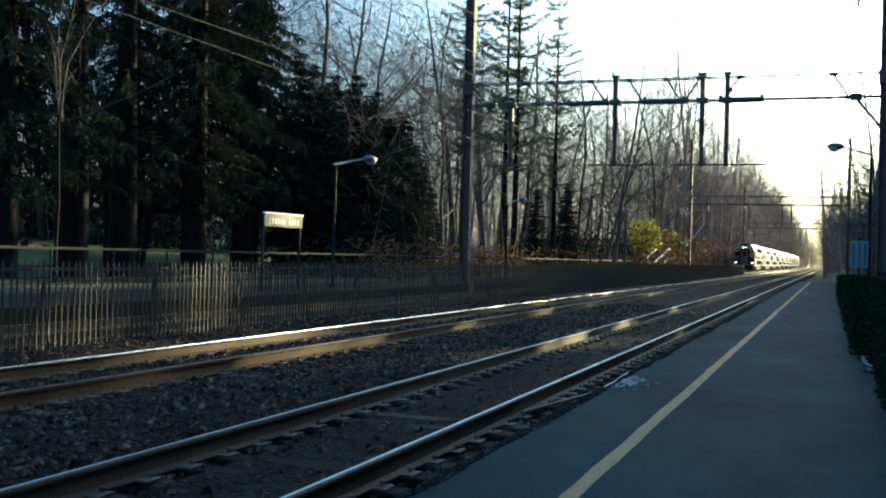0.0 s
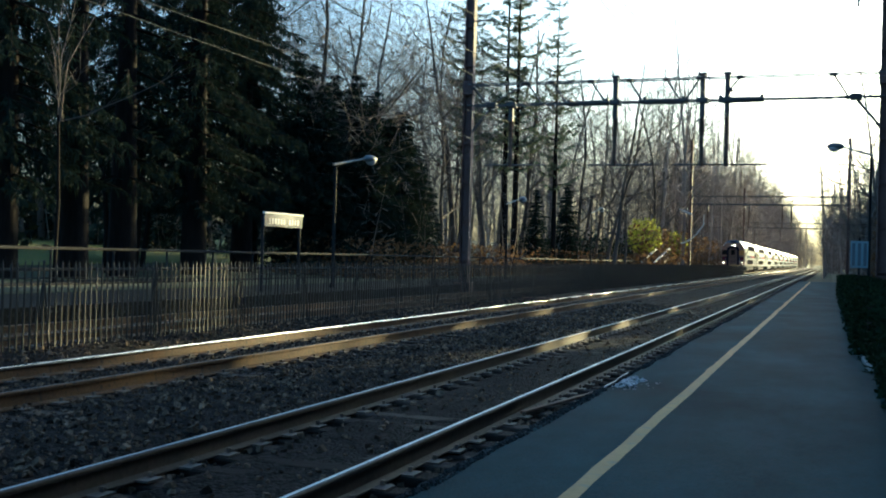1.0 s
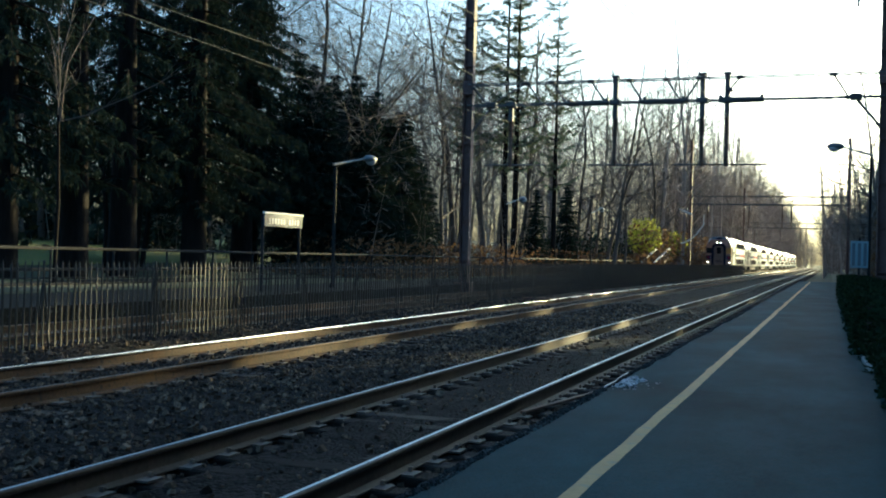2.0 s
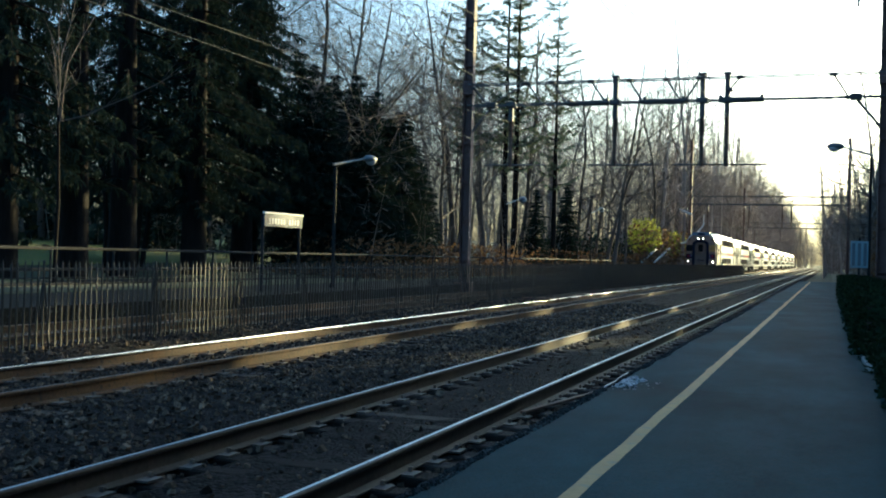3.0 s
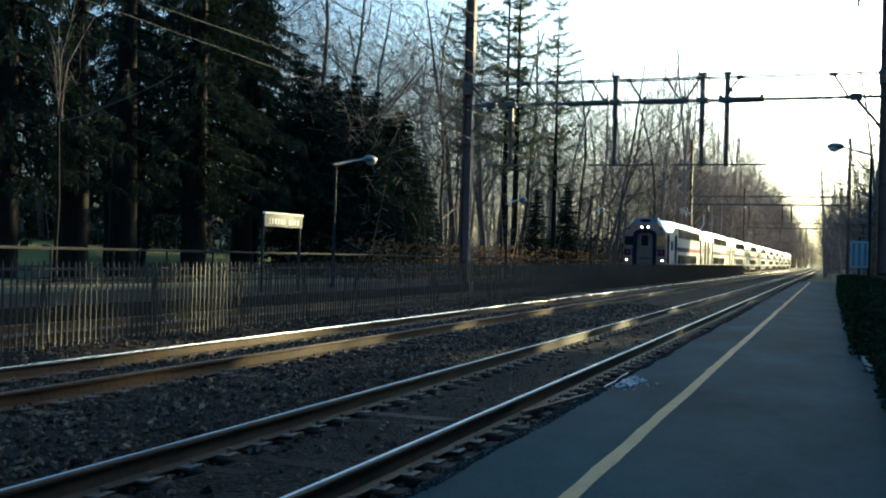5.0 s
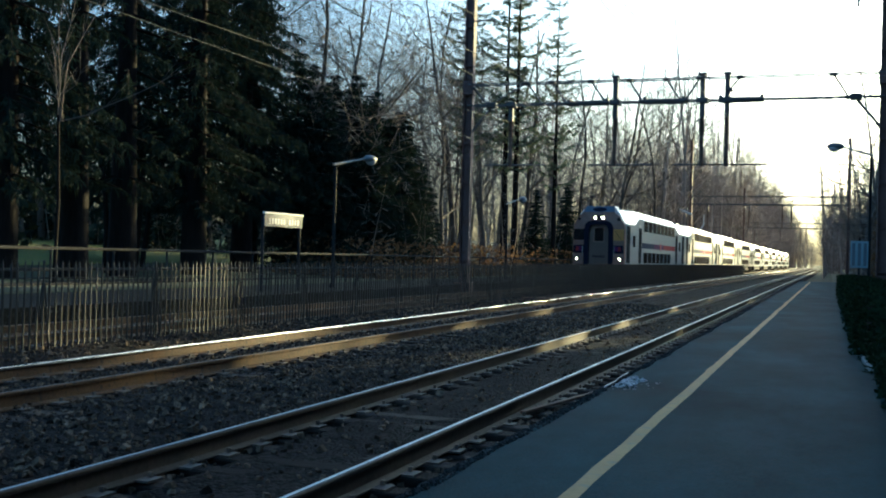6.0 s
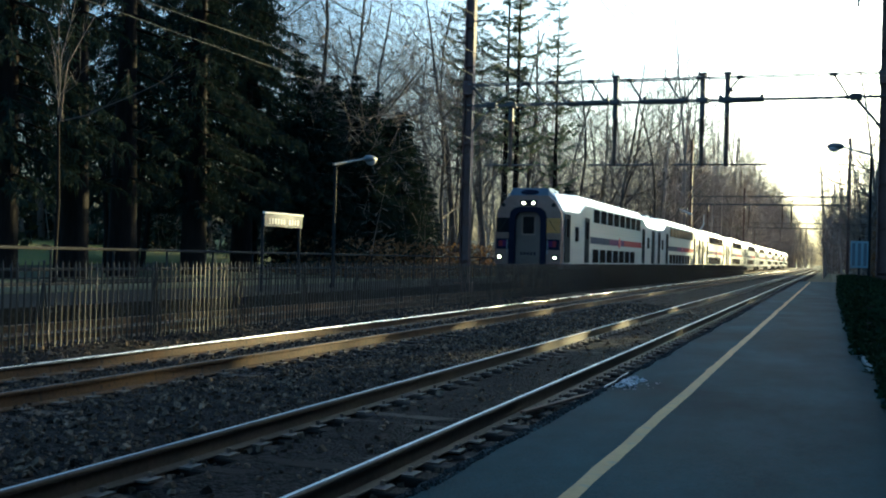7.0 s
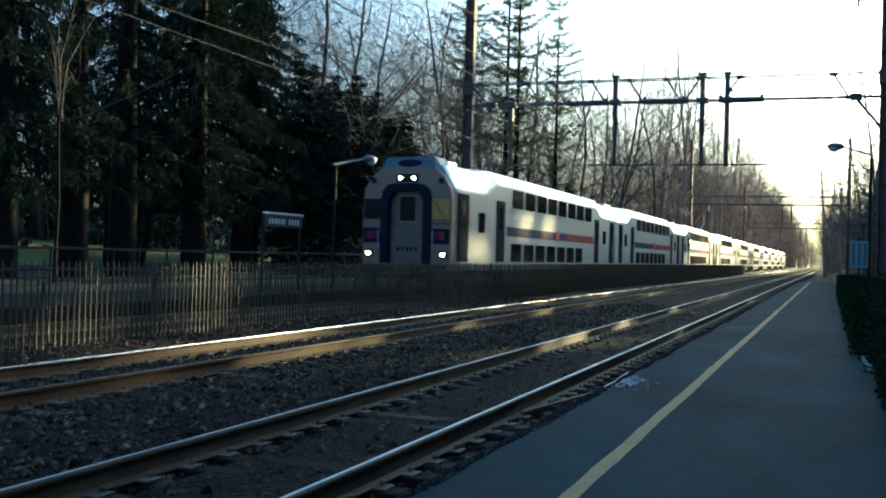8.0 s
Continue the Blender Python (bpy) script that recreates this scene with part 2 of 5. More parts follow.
M_FROST = mat("spilled_white_grit", (0.30, 0.33, 0.35), (0.52, 0.55, 0.57), 0.8, big=4, fine=40, bump=0.4, depth=0.004)
M_HEADLIGHT = glow("headlight_lens", (1.0, 0.80, 0.44), 14.0)


# ---- mesh helpers ----
def box(bm, cx, cy, cz, sx, sy, sz, bevel=0.0, m=None):
    """A box by its centre and sizes, edges bevelled."""
    mx = (m or Matrix()) @ Matrix.Translation((cx, cy, cz)) @ Matrix.Diagonal((sx, sy, sz, 1))
    made = bmesh.ops.create_cube(bm, size=1, matrix=mx)["verts"]
    if bevel:
        edges = list({e for v in made for e in v.link_edges})
        bmesh.ops.bevel(bm, geom=edges, offset=bevel, segments=1, profile=0.5, affect="EDGES")


def rod(bm, p, q, r, r2=None, sides=8):
    p, q = Vector(p), Vector(q)
    d = q - p
    mx = Matrix.Translation((p + q) / 2) @ d.to_track_quat("Z", "Y").to_matrix().to_4x4()
    bmesh.ops.create_cone(bm, cap_ends=True, segments=sides, radius1=r, radius2=r if r2 is None else r2, depth=d.length, matrix=mx)


def link(name, bm, materials, parent=None, label="", smooth=False):
    me = bpy.data.meshes.new(name)
    bmesh.ops.recalc_face_normals(bm, faces=bm.faces)
    bm.to_mesh(me)
    bm.free()
    for x in materials if isinstance(materials, (list, tuple)) else [materials]:
        me.materials.append(x)
    if smooth:
        me.polygons.foreach_set("use_smooth", [True] * len(me.polygons))
    ob = new(name, me)
    ob.parent = parent
    if label:
        ob["label"] = label
    return ob


def part(name, bm, material, parent, label="", smooth=False):
    return link(name, bm, material, parent, label, smooth)


def raw(name, verts, faces, materials, parent=None, label="", smooth=False):
    me = bpy.data.meshes.new(name)
    me.from_pydata(verts, [], faces)
    for x in materials if isinstance(materials, (list, tuple)) else [materials]:
        me.materials.append(x)
    if smooth:
        me.polygons.foreach_set("use_smooth", [True] * len(me.polygons))
    ob = new(name, me)
    ob.parent = parent
    if label:
        ob["label"] = label
    return ob


def empty(name, label, category, group="", kind=""):
    ob = new(name)
    ob.empty_display_size = 0.2
    return tagged(ob, label, category, group, kind)


# ---- the ground ----
T1, T2, T3 = -3.64, -8.0, -12.28
HALF = 0.7525


def steps(edges):
    """Grid lines from (upto, step) pairs."""
    out = [edges[0][0]]
    for upto, st in edges[1:]:
        n = max(1, round((upto - out[-1]) / st))
        a = out[-1]
        out += [a + (upto - a) * (i + 1) / n for i in range(n)]
    return out


def land(x, y):
    if x > 0.2:
        h = 0.10 + 0.02 * min(20, x)
    elif x > -18.2:
        h = -0.32
    else:
        d = -18.2 - x
        h = 0.16 + 0.02 * min(12, d) + 0.075 * min(70, max(0, d - 8))
    far = max(0.0, abs(x + 8) - 12)
    return h + min(1.0, far / 8) * 0.35 * noise.noise((x * 0.08, y * 0.08, 3.1))


def ground():
    xs = steps([(-1600, 1), (-200, 200), (-100, 20), (-18.3, 1.6), (-18.1, 0.2), (0.1, 4.6), (0.3, 0.2), (40, 2), (200, 16), (1600, 200)])
    ys = steps([(-300, 1), (-20, 40), (10, 3), (120, 2.2), (300, 9), (800, 50), (2500, 200)])
    vs = [(x, y, land(x, y)) for y in ys for x in xs]
    w = len(xs)
    fs = [(j * w + i, j * w + i + 1, (j + 1) * w + i + 1, (j + 1) * w + i) for j in range(len(ys) - 1) for i in range(w - 1)]
    tagged(raw("ground", vs, fs, M_EARTH, smooth=True), "dry winter grass and leaf litter beside the line", "ground", kind="structure")


def lawn():
    xs, ys = steps([(-49, 1), (-28.5, 1.0)]), steps([(16, 1), (75, 1.5)])
    vs = [(x, y, land(x, y) + 0.05) for y in ys for x in xs]
    w = len(xs)
    fs = [(j * w + i, j * w + i + 1, (j + 1) * w + i + 1, (j + 1) * w + i) for j in range(len(ys) - 1) for i in range(w - 1)]
    tagged(raw("lawn", vs, fs, M_LAWN, smooth=True), "winter lawn behind the spruces, sunlight put into its yellow-green", "lawn", kind="structure")


def ballast():
    xs = steps([(-14.3, 1), (-10.5, 0.3), (-2.0, 0.13)])
    ys = steps([(-12, 1), (2, 1.5), (26, 0.13), (60, 0.5), (200, 3), (470, 25)])

    def h(x, y):
        base = -0.19
        for t in (T1, T2, T3):
            d = abs(x - t)
            if d < 1.45:
                base = (-0.169 if t == T1 else -0.176) if d < 0.55 else (-0.222 if t == T1 else -0.192)
        base += 0.03 * math.exp(-((x + 5.85) / 0.7) ** 2) + 0.16 * math.exp(-((x + 9.95) / 0.65) ** 4)
        calm = 0.4 if abs(x - T1) < 0.6 else 1.0
        return base + calm * (0.022 * noise.noise((x * 6, y * 6, 0.4)) + 0.03 * noise.noise((x * 1.1, y * 1.1, 7.7)))
    vs = [(x, y, h(x, y)) for y in ys for x in xs]
    w = len(xs)
    fs = [(j * w + i, j * w + i + 1, (j + 1) * w + i + 1, (j + 1) * w + i) for j in range(len(ys) - 1) for i in range(w - 1)]
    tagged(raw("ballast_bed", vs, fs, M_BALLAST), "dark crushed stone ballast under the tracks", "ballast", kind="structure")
    rnd = np.random.RandomState(5)
    cube = np.array([(x, y, z) for x in (-1, 1) for y in (-1, 1) for z in (-1, 1)], float)
    quads = np.array([(0, 1, 3, 2), (4, 6, 7, 5), (0, 4, 5, 1), (2, 3, 7, 6), (0, 2, 6, 4), (1, 5, 7, 3)])
    vs, fs = [], []
    n = 0
    while n < 26000:
        y = 3.5 + 34 * rnd.rand() ** 1.7
        x = -10.9 + 8.9 * rnd.rand()
        s = 0.009 + 0.018 * rnd.rand() ** 2.5
        if abs(x - T1) < 0.62 and rnd.rand() < 0.85:
            continue
        q = cube * (1 + 0.35 * rnd.uniform(-1, 1, (8, 3))) * s * rnd.uniform(0.6, 1.25, 3)
        m = np.array(Euler(rnd.uniform(0, 6.3, 3)).to_matrix())
        vs.append(q @ m.T + (x, y, h(x, y) + s * 0.5))
        fs.append(quads + 8 * n)
        n += 1
    tagged(raw("ballast_stones", np.concatenate(vs).tolist(), np.concatenate(fs).tolist(), M_STONE), "loose grey-brown crushed stones", "stones", kind="stuff")


def rail_mesh(y0, y1, top, side, inner=0):
    """A flat-bottom rail, head top at z = 0; the running surface is polished."""
    prof = [(-0.07, -0.172), (0.07, -0.172), (0.07, -0.160), (0.014, -0.140), (0.009, -0.045), (0.035, -0.035),
            (0.0365, -0.014), (0.032, -0.004), (0.014, 0.0), (-0.013, 0.0), (-0.036, -0.009), (-0.035, -0.035), (-0.009, -0.045), (-0.014, -0.140), (-0.07, -0.160)]
    ys = steps([(y0, 1), (60, 4), (y1, 40)])
    vs = [(x + 0.004 * noise.noise((0, y * 0.2, 2)), y, z + 0.004 * noise.noise((0, y * 0.25, 5))) for y in ys for x, z in prof]
    k = len(prof)
    fs = [(j * k + i, j * k + (i + 1) % k, (j + 1) * k + (i + 1) % k, (j + 1) * k + i) for j in range(len(ys) - 1) for i in range(k)]
    me = bpy.data.meshes.new("rail")
    me.from_pydata(vs, [], fs)
    me.materials.append(side)
    me.materials.append(top)
    for p in me.polygons:
        if p.index % k == 8 or (inner and p.index % k in (5, 6, 7)):
            p.material_index = 1
    me.update()
    return me


def tracks():
    rnd = random.Random(3)
    rail, worn, dull = rail_mesh(-14, 470, M_STEEL, M_GREYRAIL), rail_mesh(-14, 470, M_SHINE, M_RUST, 1), rail_mesh(-14, 470, M_DULL, M_RUST)
    bm = bmesh.new()
    box(bm, 0, 0, -0.09, 2.6, 0.225, 0.18, 0.012)
    tie_me = bpy.data.meshes.new("tie")
    bm.to_mesh(tie_me)
    bm.free()
    tie_me.materials.append(M_TIE)
    for name, t, lab in (("track_near", T1, "railway track with polished rails beside the platform"),
                         ("track_middle", T2, "rusty-sided railway track in the middle"),
                         ("track_far", T3, "railway track beyond the picket fence")):
        tr = empty(name, lab, "railway track", kind="structure")
        for s in (-1, 1):
            r = new("rail", worn if t == T2 and s < 0 else rail if t == T1 else dull)
            r.location = (t + s * HALF, 0, 0)
            r.parent = tr
        y = 0.5
        for i in range(200):
            k = new("tie", tie_me)
            k.matrix_basis = pose(t + rnd.uniform(-0.05, 0.05), y + rnd.uniform(-0.03, 0.03), -0.172 + rnd.uniform(-0.018, 0.004), rnd.uniform(-1, 1), rnd.uniform(-0.4, 0.4), rnd.uniform(-1.5, 1.5))
            k.parent = tr
            y += 0.5
        bm = bmesh.new()
        while y < 330:
            box(bm, t, y, -0.255, 2.6, 0.22, 0.18)
            y += 0.52
        tagged(part("far_ties", bm, M_TIE, tr), kind="stuff")
        bm = bmesh.new()
        for i in range(130):
            for s in (-1, 1):
                x, yy = t + s * HALF, 0.5 + 0.5 * i
                box(bm, x, yy, -0.164, 0.34, 0.17, 0.014)
                for e in (-1, 1):
                    box(bm, x + e * 0.10, yy + e * 0.04, -0.145, 0.03, 0.03, 0.045)
        tagged(part("tie_plates", bm, M_PLATE, tr, "rusty steel tie plates with spikes"), kind="stuff")


def platforms():
    # near platform: an asphalt slab with a worn yellow line
    bm = bmesh.new()
    ys = steps([(-14, 1), (40, 0.6), (80, 2.5)])
    rows = []
    for y in ys:
        e = -1.96 + 0.03 * noise.noise((0, y * 0.6, 1)) + 0.03 * noise.noise((0, y * 2.3, 6))
        dip = 0.012 * noise.noise((1, y * 0.3, 4))
        pr = [(e, -0.4), (e, 0.175), (e + 0.03, 0.2 + dip), (-1.3, 0.203 + dip), (-0.4, 0.21), (0.50, 0.215), (0.50, -0.4)]
        rows.append([bm.verts.new((x, y, z)) for x, z in pr])
    for a, b in zip(rows, rows[1:]):
        for i in range(6):
            bm.faces.new((a[i], a[i + 1], b[i + 1], b[i]))
    bm.faces.new(rows[0])
    bm.faces.new(rows[-1])
    tagged(link("platform_near", bm, M_ASPHALT), "low blue-grey asphalt station platform", "platform", kind="structure")
    bm = bmesh.new()
    prev = None
    for y in steps([(-14, 1), (30, 0.25), (78, 1)]):
        c = -1.195 + 0.018 * noise.noise((0, y * 0.45, 9)) + 0.008 * noise.noise((0, y * 2.1, 9))
        hw = 0.047 + 0.008 * noise.noise((0, y * 1.7, 3))
        dip = 0.012 * noise.noise((1, y * 0.3, 4))
        cur = [bm.verts.new((c - hw, y, 0.2085 + dip)), bm.verts.new((c + hw, y, 0.2085 + dip))]
        if prev:
            bm.faces.new((prev[0], prev[1], cur[1], cur[0]))
        prev = cur
    tagged(link("yellow_line", bm, M_YELLOW), "worn wavy yellow safety line on asphalt", "painted line", kind="structure")
    rnd = random.Random(12)
    bm = bmesh.new()
    for y in (10.0, 18.2, 31.0):
        prev = None
        for i in range(25):
            x = -1.95 + 2.3 * i / 24
            yy = y + 0.05 * noise.noise((x * 2.1, y, 0)) + 0.02 * rnd.uniform(-1, 1)
            w = 0.008 + 0.006 * rnd.random()
            cur = [bm.verts.new((x, yy - w, 0.2065 + 0.004 * i / 24 + 0.012 * noise.noise((1, y * 0.3, 4)) * max(0, -x / 1.95))), bm.verts.new((x, yy + w, 0.2065 + 0.004 * i / 24 + 0.012 * noise.noise((1, y * 0.3, 4)) * max(0, -x / 1.95)))]
            if prev:
                bm.faces.new((prev[0], prev[1], cur[1], cur[0]))
            prev = cur
    tagged(link("tar_seams", bm, M_OLDASPHALT), "thin dark tar-filled seams across the asphalt", "seams", kind="structure")
    # dark grit that has crept over the platform edge
    rd = np.random.RandomState(15)
    cube = np.array([(x, y, z) for x in (-1, 1) for y in (-1, 1) for z in (-1, 1)], float)
    quads = np.array([(0, 1, 3, 2), (4, 6, 7, 5), (0, 4, 5, 1), (2, 3, 7, 6), (0, 2, 6, 4), (1, 5, 7, 3)])
    vs, fs = [], []
    for k in range(5000):
        y = 3.6 + 26 * rd.rand() ** 1.6
        x = -1.965 + (0.03 + 0.09 * max(0, noise.noise((0.7, y * 0.8, 2)) + 0.35)) * rd.rand() ** 1.8
        sz = 0.003 + 0.006 * rd.rand() ** 2
        q = cube * (1 + 0.35 * rd.uniform(-1, 1, (8, 3))) * sz * rd.uniform(0.6, 1.3, 3)
        vs.append(q @ np.array(Euler(rd.uniform(0, 6.3, 3)).to_matrix()).T + (x, y, 0.203 + 0.012 * noise.noise((1, y * 0.3, 4)) + sz * 0.3))
        fs.append(quads + 8 * k)
    tagged(raw("edge_grit", np.concatenate(vs).tolist(), np.concatenate(fs).tolist(), M_DIRT), "dark loose grit along the platform edge", "grit", kind="stuff")
    # far platform
    bm = bmesh.new()
    box(bm, -16.1, 45, -0.1, 3.9, 130, 0.6, 0.02)
    tagged(link("platform_far", bm, M_OLDASPHALT), "low weathered asphalt platform across the tracks", "platform", kind="structure")
    bm = bmesh.new()
    box(bm, -22.0, 30, 0.19, 2.2, 160, 0.12, 0.02)
    tagged(link("path", bm, M_OLDASPHALT), "grey asphalt path behind the far platform", "path", kind="structure")


ground()
lawn()
ballast()
tracks()
platforms()


# ---- fences ----
def picket_fence():
    f = empty("picket_fence", "dark steel picket fence with spear tops between tracks", "fence")
    X, Z0, TOP = -9.97, -0.03, 1.21
    rnd = random.Random(8)
    bm = bmesh.new()
    box(bm, 0, 0, 0.57, 0.022, 0.022, 1.10)
    bmesh.ops.create_cone(bm, cap_ends=True, segments=4, radius1=0.017, radius2=0.001, depth=0.10, matrix=Matrix.Translation((0, 0, 1.17)) @ Matrix.Rotation(radians(45), 4, "Z"))
    me = bpy.data.meshes.new("picket")
    bm.to_mesh(me)
    bm.free()
    me.materials.append(M_FENCE)
    bm = bmesh.new()
    box(bm, 0, 0, 0.60, 0.028, 0.028, 1.22, 0.004)
    rod(bm, (0.02, 0, 0.90), (0.13, 0, -0.10), 0.011)
    rod(bm, (-0.02, 0, 0.90), (-0.13, 0, -0.10), 0.011)
    post = bpy.data.meshes.new("post")
    bm.to_mesh(post)
    bm.free()
    post.materials.append(M_FENCE)
    y = 4.3
    i = 0
    rest = []
    while y < 137:
        if i < 260:
            p = new("picket", me)
            p.matrix_basis = pose(X, y, Z0, rnd.uniform(-0.9, 0.9), rnd.uniform(-0.7, 0.7), rnd.uniform(-8, 8))
            p.parent = f
        else:
            rest.append(y)
        y += 0.122
        i += 1
    bm = bmesh.new()
    for yy in rest:
        box(bm, X, yy, Z0 + 0.6, 0.022, 0.022, 1.18)
    tagged(part("picket_run", bm, M_FENCE, f), kind="stuff")
    yy = 3.97
    while yy < 137.5:
        p = new("post", post)
        p.matrix_basis = pose(X, yy, Z0, 0, 0, rnd.uniform(-3, 3))
        p.parent = f
        yy += 2.51
    for z in (0.97, 0.17):
        bm = bmesh.new()
        box(bm, X - 0.016, 70.5, Z0 + z, 0.012, 133, 0.016, 0.003)
        part("fence_rail", bm, M_FENCE, f)


def back_railing():
    f = empty("platform_railing", "dark pipe railing along the back of a platform", "railing")
    X = -17.85
    y = -8.0
    bm = bmesh.new()
    rod(bm, (0, 0, 0.2), (0, 0, 1.32), 0.03)
    me = bpy.data.meshes.new("post")
    bm.to_mesh(me)
    bm.free()
    me.materials.append(M_LAMPMETAL)
    while y < 108:
        p = new("post", me)
        p.location = (X, y, 0)
        p.parent = f
        y += 2.4
    for z in (1.30, 0.78):
        bm = bmesh.new()
        box(bm, X, 50, z, 0.05, 116, 0.075, 0.012)
        part("top_rail" if z > 1 else "lower_rail", bm, M_LAMPMETAL, f)


picket_fence()
back_railing()


# ---- catenary ----
def truss_portal(y, xl=-14.1, xr=1.78, w=1.0):
    g = empty("catenary_portal", "brown steel catenary portal with lattice truss over tracks", "catenary portal", "catenary portals")
    for x, s in ((xl, 1), (xr, -1)):
        bm = bmesh.new()
        for e in (-1, 1):
            box(bm, x + e * 0.20 * w, y, 7.1, 0.03, 0.42 * w, 14.8, 0.004)
        box(bm, x, y, 7.1, 0.38 * w, 0.03, 14.8, 0.004)
        for k in range(9):
            box(bm, x, y, 1.2 + 1.6 * k, 0.36 * w, 0.36 * w, 0.02)
        box(bm, x, y, 0.05, 0.7, 0.7, 0.5, 0.03)
        mast = part("mast", bm, M_MAST, g)
        bm = bmesh.new()
        rod(bm, (x, y, 11.05), (x + s * 1.0, y, 11.10), 0.035)
        rod(bm, (x + s * 1.0, y, 11.10), (x + s * 1.0, y, 10.85), 0.06, 0.03)
        part("bracket_arm", bm, M_TRUSS, mast)
    zt, zb = 8.42, 7.56
    # near chords drawn thin, as the bright sky's glare eats into their outline
    for z, h in ((zt, 0.05), (zb, 0.055)) if w > 0.7 else ((zt, 0.10), (zb, 0.14)):
        for e in (-0.20, 0.20):
            bm = bmesh.new()
            box(bm, (xl + xr) / 2, y + e, z, xr - xl, 0.04, h, 0.006)
            part("chord", bm, M_TRUSS, g)
    for x0, z0, x1, z1 in ((-13.9, zt - 0.15, -13.25, zb), (-13.2, zb, -11.7, zt), (-11.6, zt, -11.0, zb), (-10.6, zt, -9.95, zb), (-9.0, zt, -8.4, zb), (-7.5, zt, -6.95, zb),
                           (-6.05, zt, -5.5, zb), (-5.35, zb, -4.8, zt), (-3.7, 7.95, -3.3, zt), (0.0, zt, 0.53, zb)):
        bm = bmesh.new()
        rod(bm, (x0, y, z0), (x1, y, z1), 0.038, sides=6)
        part("brace", bm, M_TRUSS, g)
        for x, z in ((x0, z0), (x1, z1)):
            bm = bmesh.new()
            box(bm, x, y, z, 0.26, 0.43, 0.10, 0.02)
            part("gusset", bm, M_TRUSS, g)
    # a knee brace under each end of the truss
    for x, s in ((xl, 1), (xr, -1)):
        bm = bmesh.new()
        rod(bm, (x + s * 1.0, y, zb - 0.05), (x + s * 0.1, y, zb - 1.15), 0.055, sides=6)
        box(bm, x + s * 1.0, y, zb, 0.42, 0.44, 0.22, 0.03)
        part("knee_brace", bm, M_TRUSS, g)
        bm = bmesh.new()
        box(bm, x, y, zt - 0.15, 0.52 * w, 0.50 * w, 0.55, 0.03)
        part("head_plate", bm, M_MAST, g)
    rise = zt + 0.15 if w > 0.7 else zb
    for x, top in ((T3, zb), (T2 - 0.02, rise), (-4.68, rise), (T1 - 0.12, rise)):
        bm = bmesh.new()
        box(bm, x, y, (top + 6.9) / 2, 0.21 * w, 0.2, top - 6.9, 0.01)
        box(bm, x, y, zb, 0.42, 0.42, 0.20, 0.02)
        if top > zt:
            box(bm, x, y, top, 0.30, 0.30, 0.09, 0.01)
        drop = part("drop_post", bm, M_TRUSS, g)
        bm = bmesh.new()
        rod(bm, (x, y, 6.92), (x, y, 5.45), 0.08)
        for k in range(6):
            rod(bm, (x, y, 6.85 - 0.11 * k), (x, y, 6.80 - 0.11 * k), 0.118, 0.095, 10)
        rod(bm, (x, y, 5.45), (x, y, 5.05), 0.08)
        part("insulator", bm, M_INSUL, drop)
        bm = bmesh.new()
        rod(bm, (x, y, 5.12), (x + 1.5, y, 5.12), 0.03)
        rod(bm, (x, y, 5.12), (x - 1.1, y, 5.12), 0.03)
        part("registration_arm", bm, M_TRUSS, drop)
    for bx in (-9.1, -6.12, -3.25):
        bm = bmesh.new()
        box(bm, bx, y, zb + 0.0, 1.65, 0.34, 0.17, 0.01)
        for e in (-0.75, 0.75):
            box(bm, bx + e, y, zb + 0.1, 0.12, 0.36, 0.14, 0.01)
        part("stub_beam", bm, M_TRUSS, g)
    return g


PORTALS = [-34.0, 41.0, 115.0, 190.0, 265.0]
for py in PORTALS[:-1]:
    truss_portal(py, w=0.86 if py < 60 else 0.62)


class Tubes:
    def __init__(self):
        self.v, self.f = [], []

    def tube(self, pts, rads, sides):
        base = len(self.v)
        for i, p in enumerate(pts):
            d = (pts[min(i + 1, len(pts) - 1)] - pts[max(i - 1, 0)]).normalized()
            u = d.orthogonal().normalized()
            w = d.cross(u)
            for k in range(sides):
                a = 2 * math.pi * k / sides
                self.v.append(p + (u * math.cos(a) + w * math.sin(a)) * rads[i])
        for i in range(len(pts) - 1):
            for k in range(sides):
                k2 = (k + 1) % sides
                self.f.append((base + i * sides + k, base + i * sides + k2, base + (i + 1) * sides + k2, base + (i + 1) * sides + k))


def sagging(a, b, sag, n=12):
    a, b = Vector(a), Vector(b)
    return [a.lerp(b, i / n) - Vector((0, 0, 4 * sag * (i / n) * (1 - i / n))) for i in range(n + 1)]


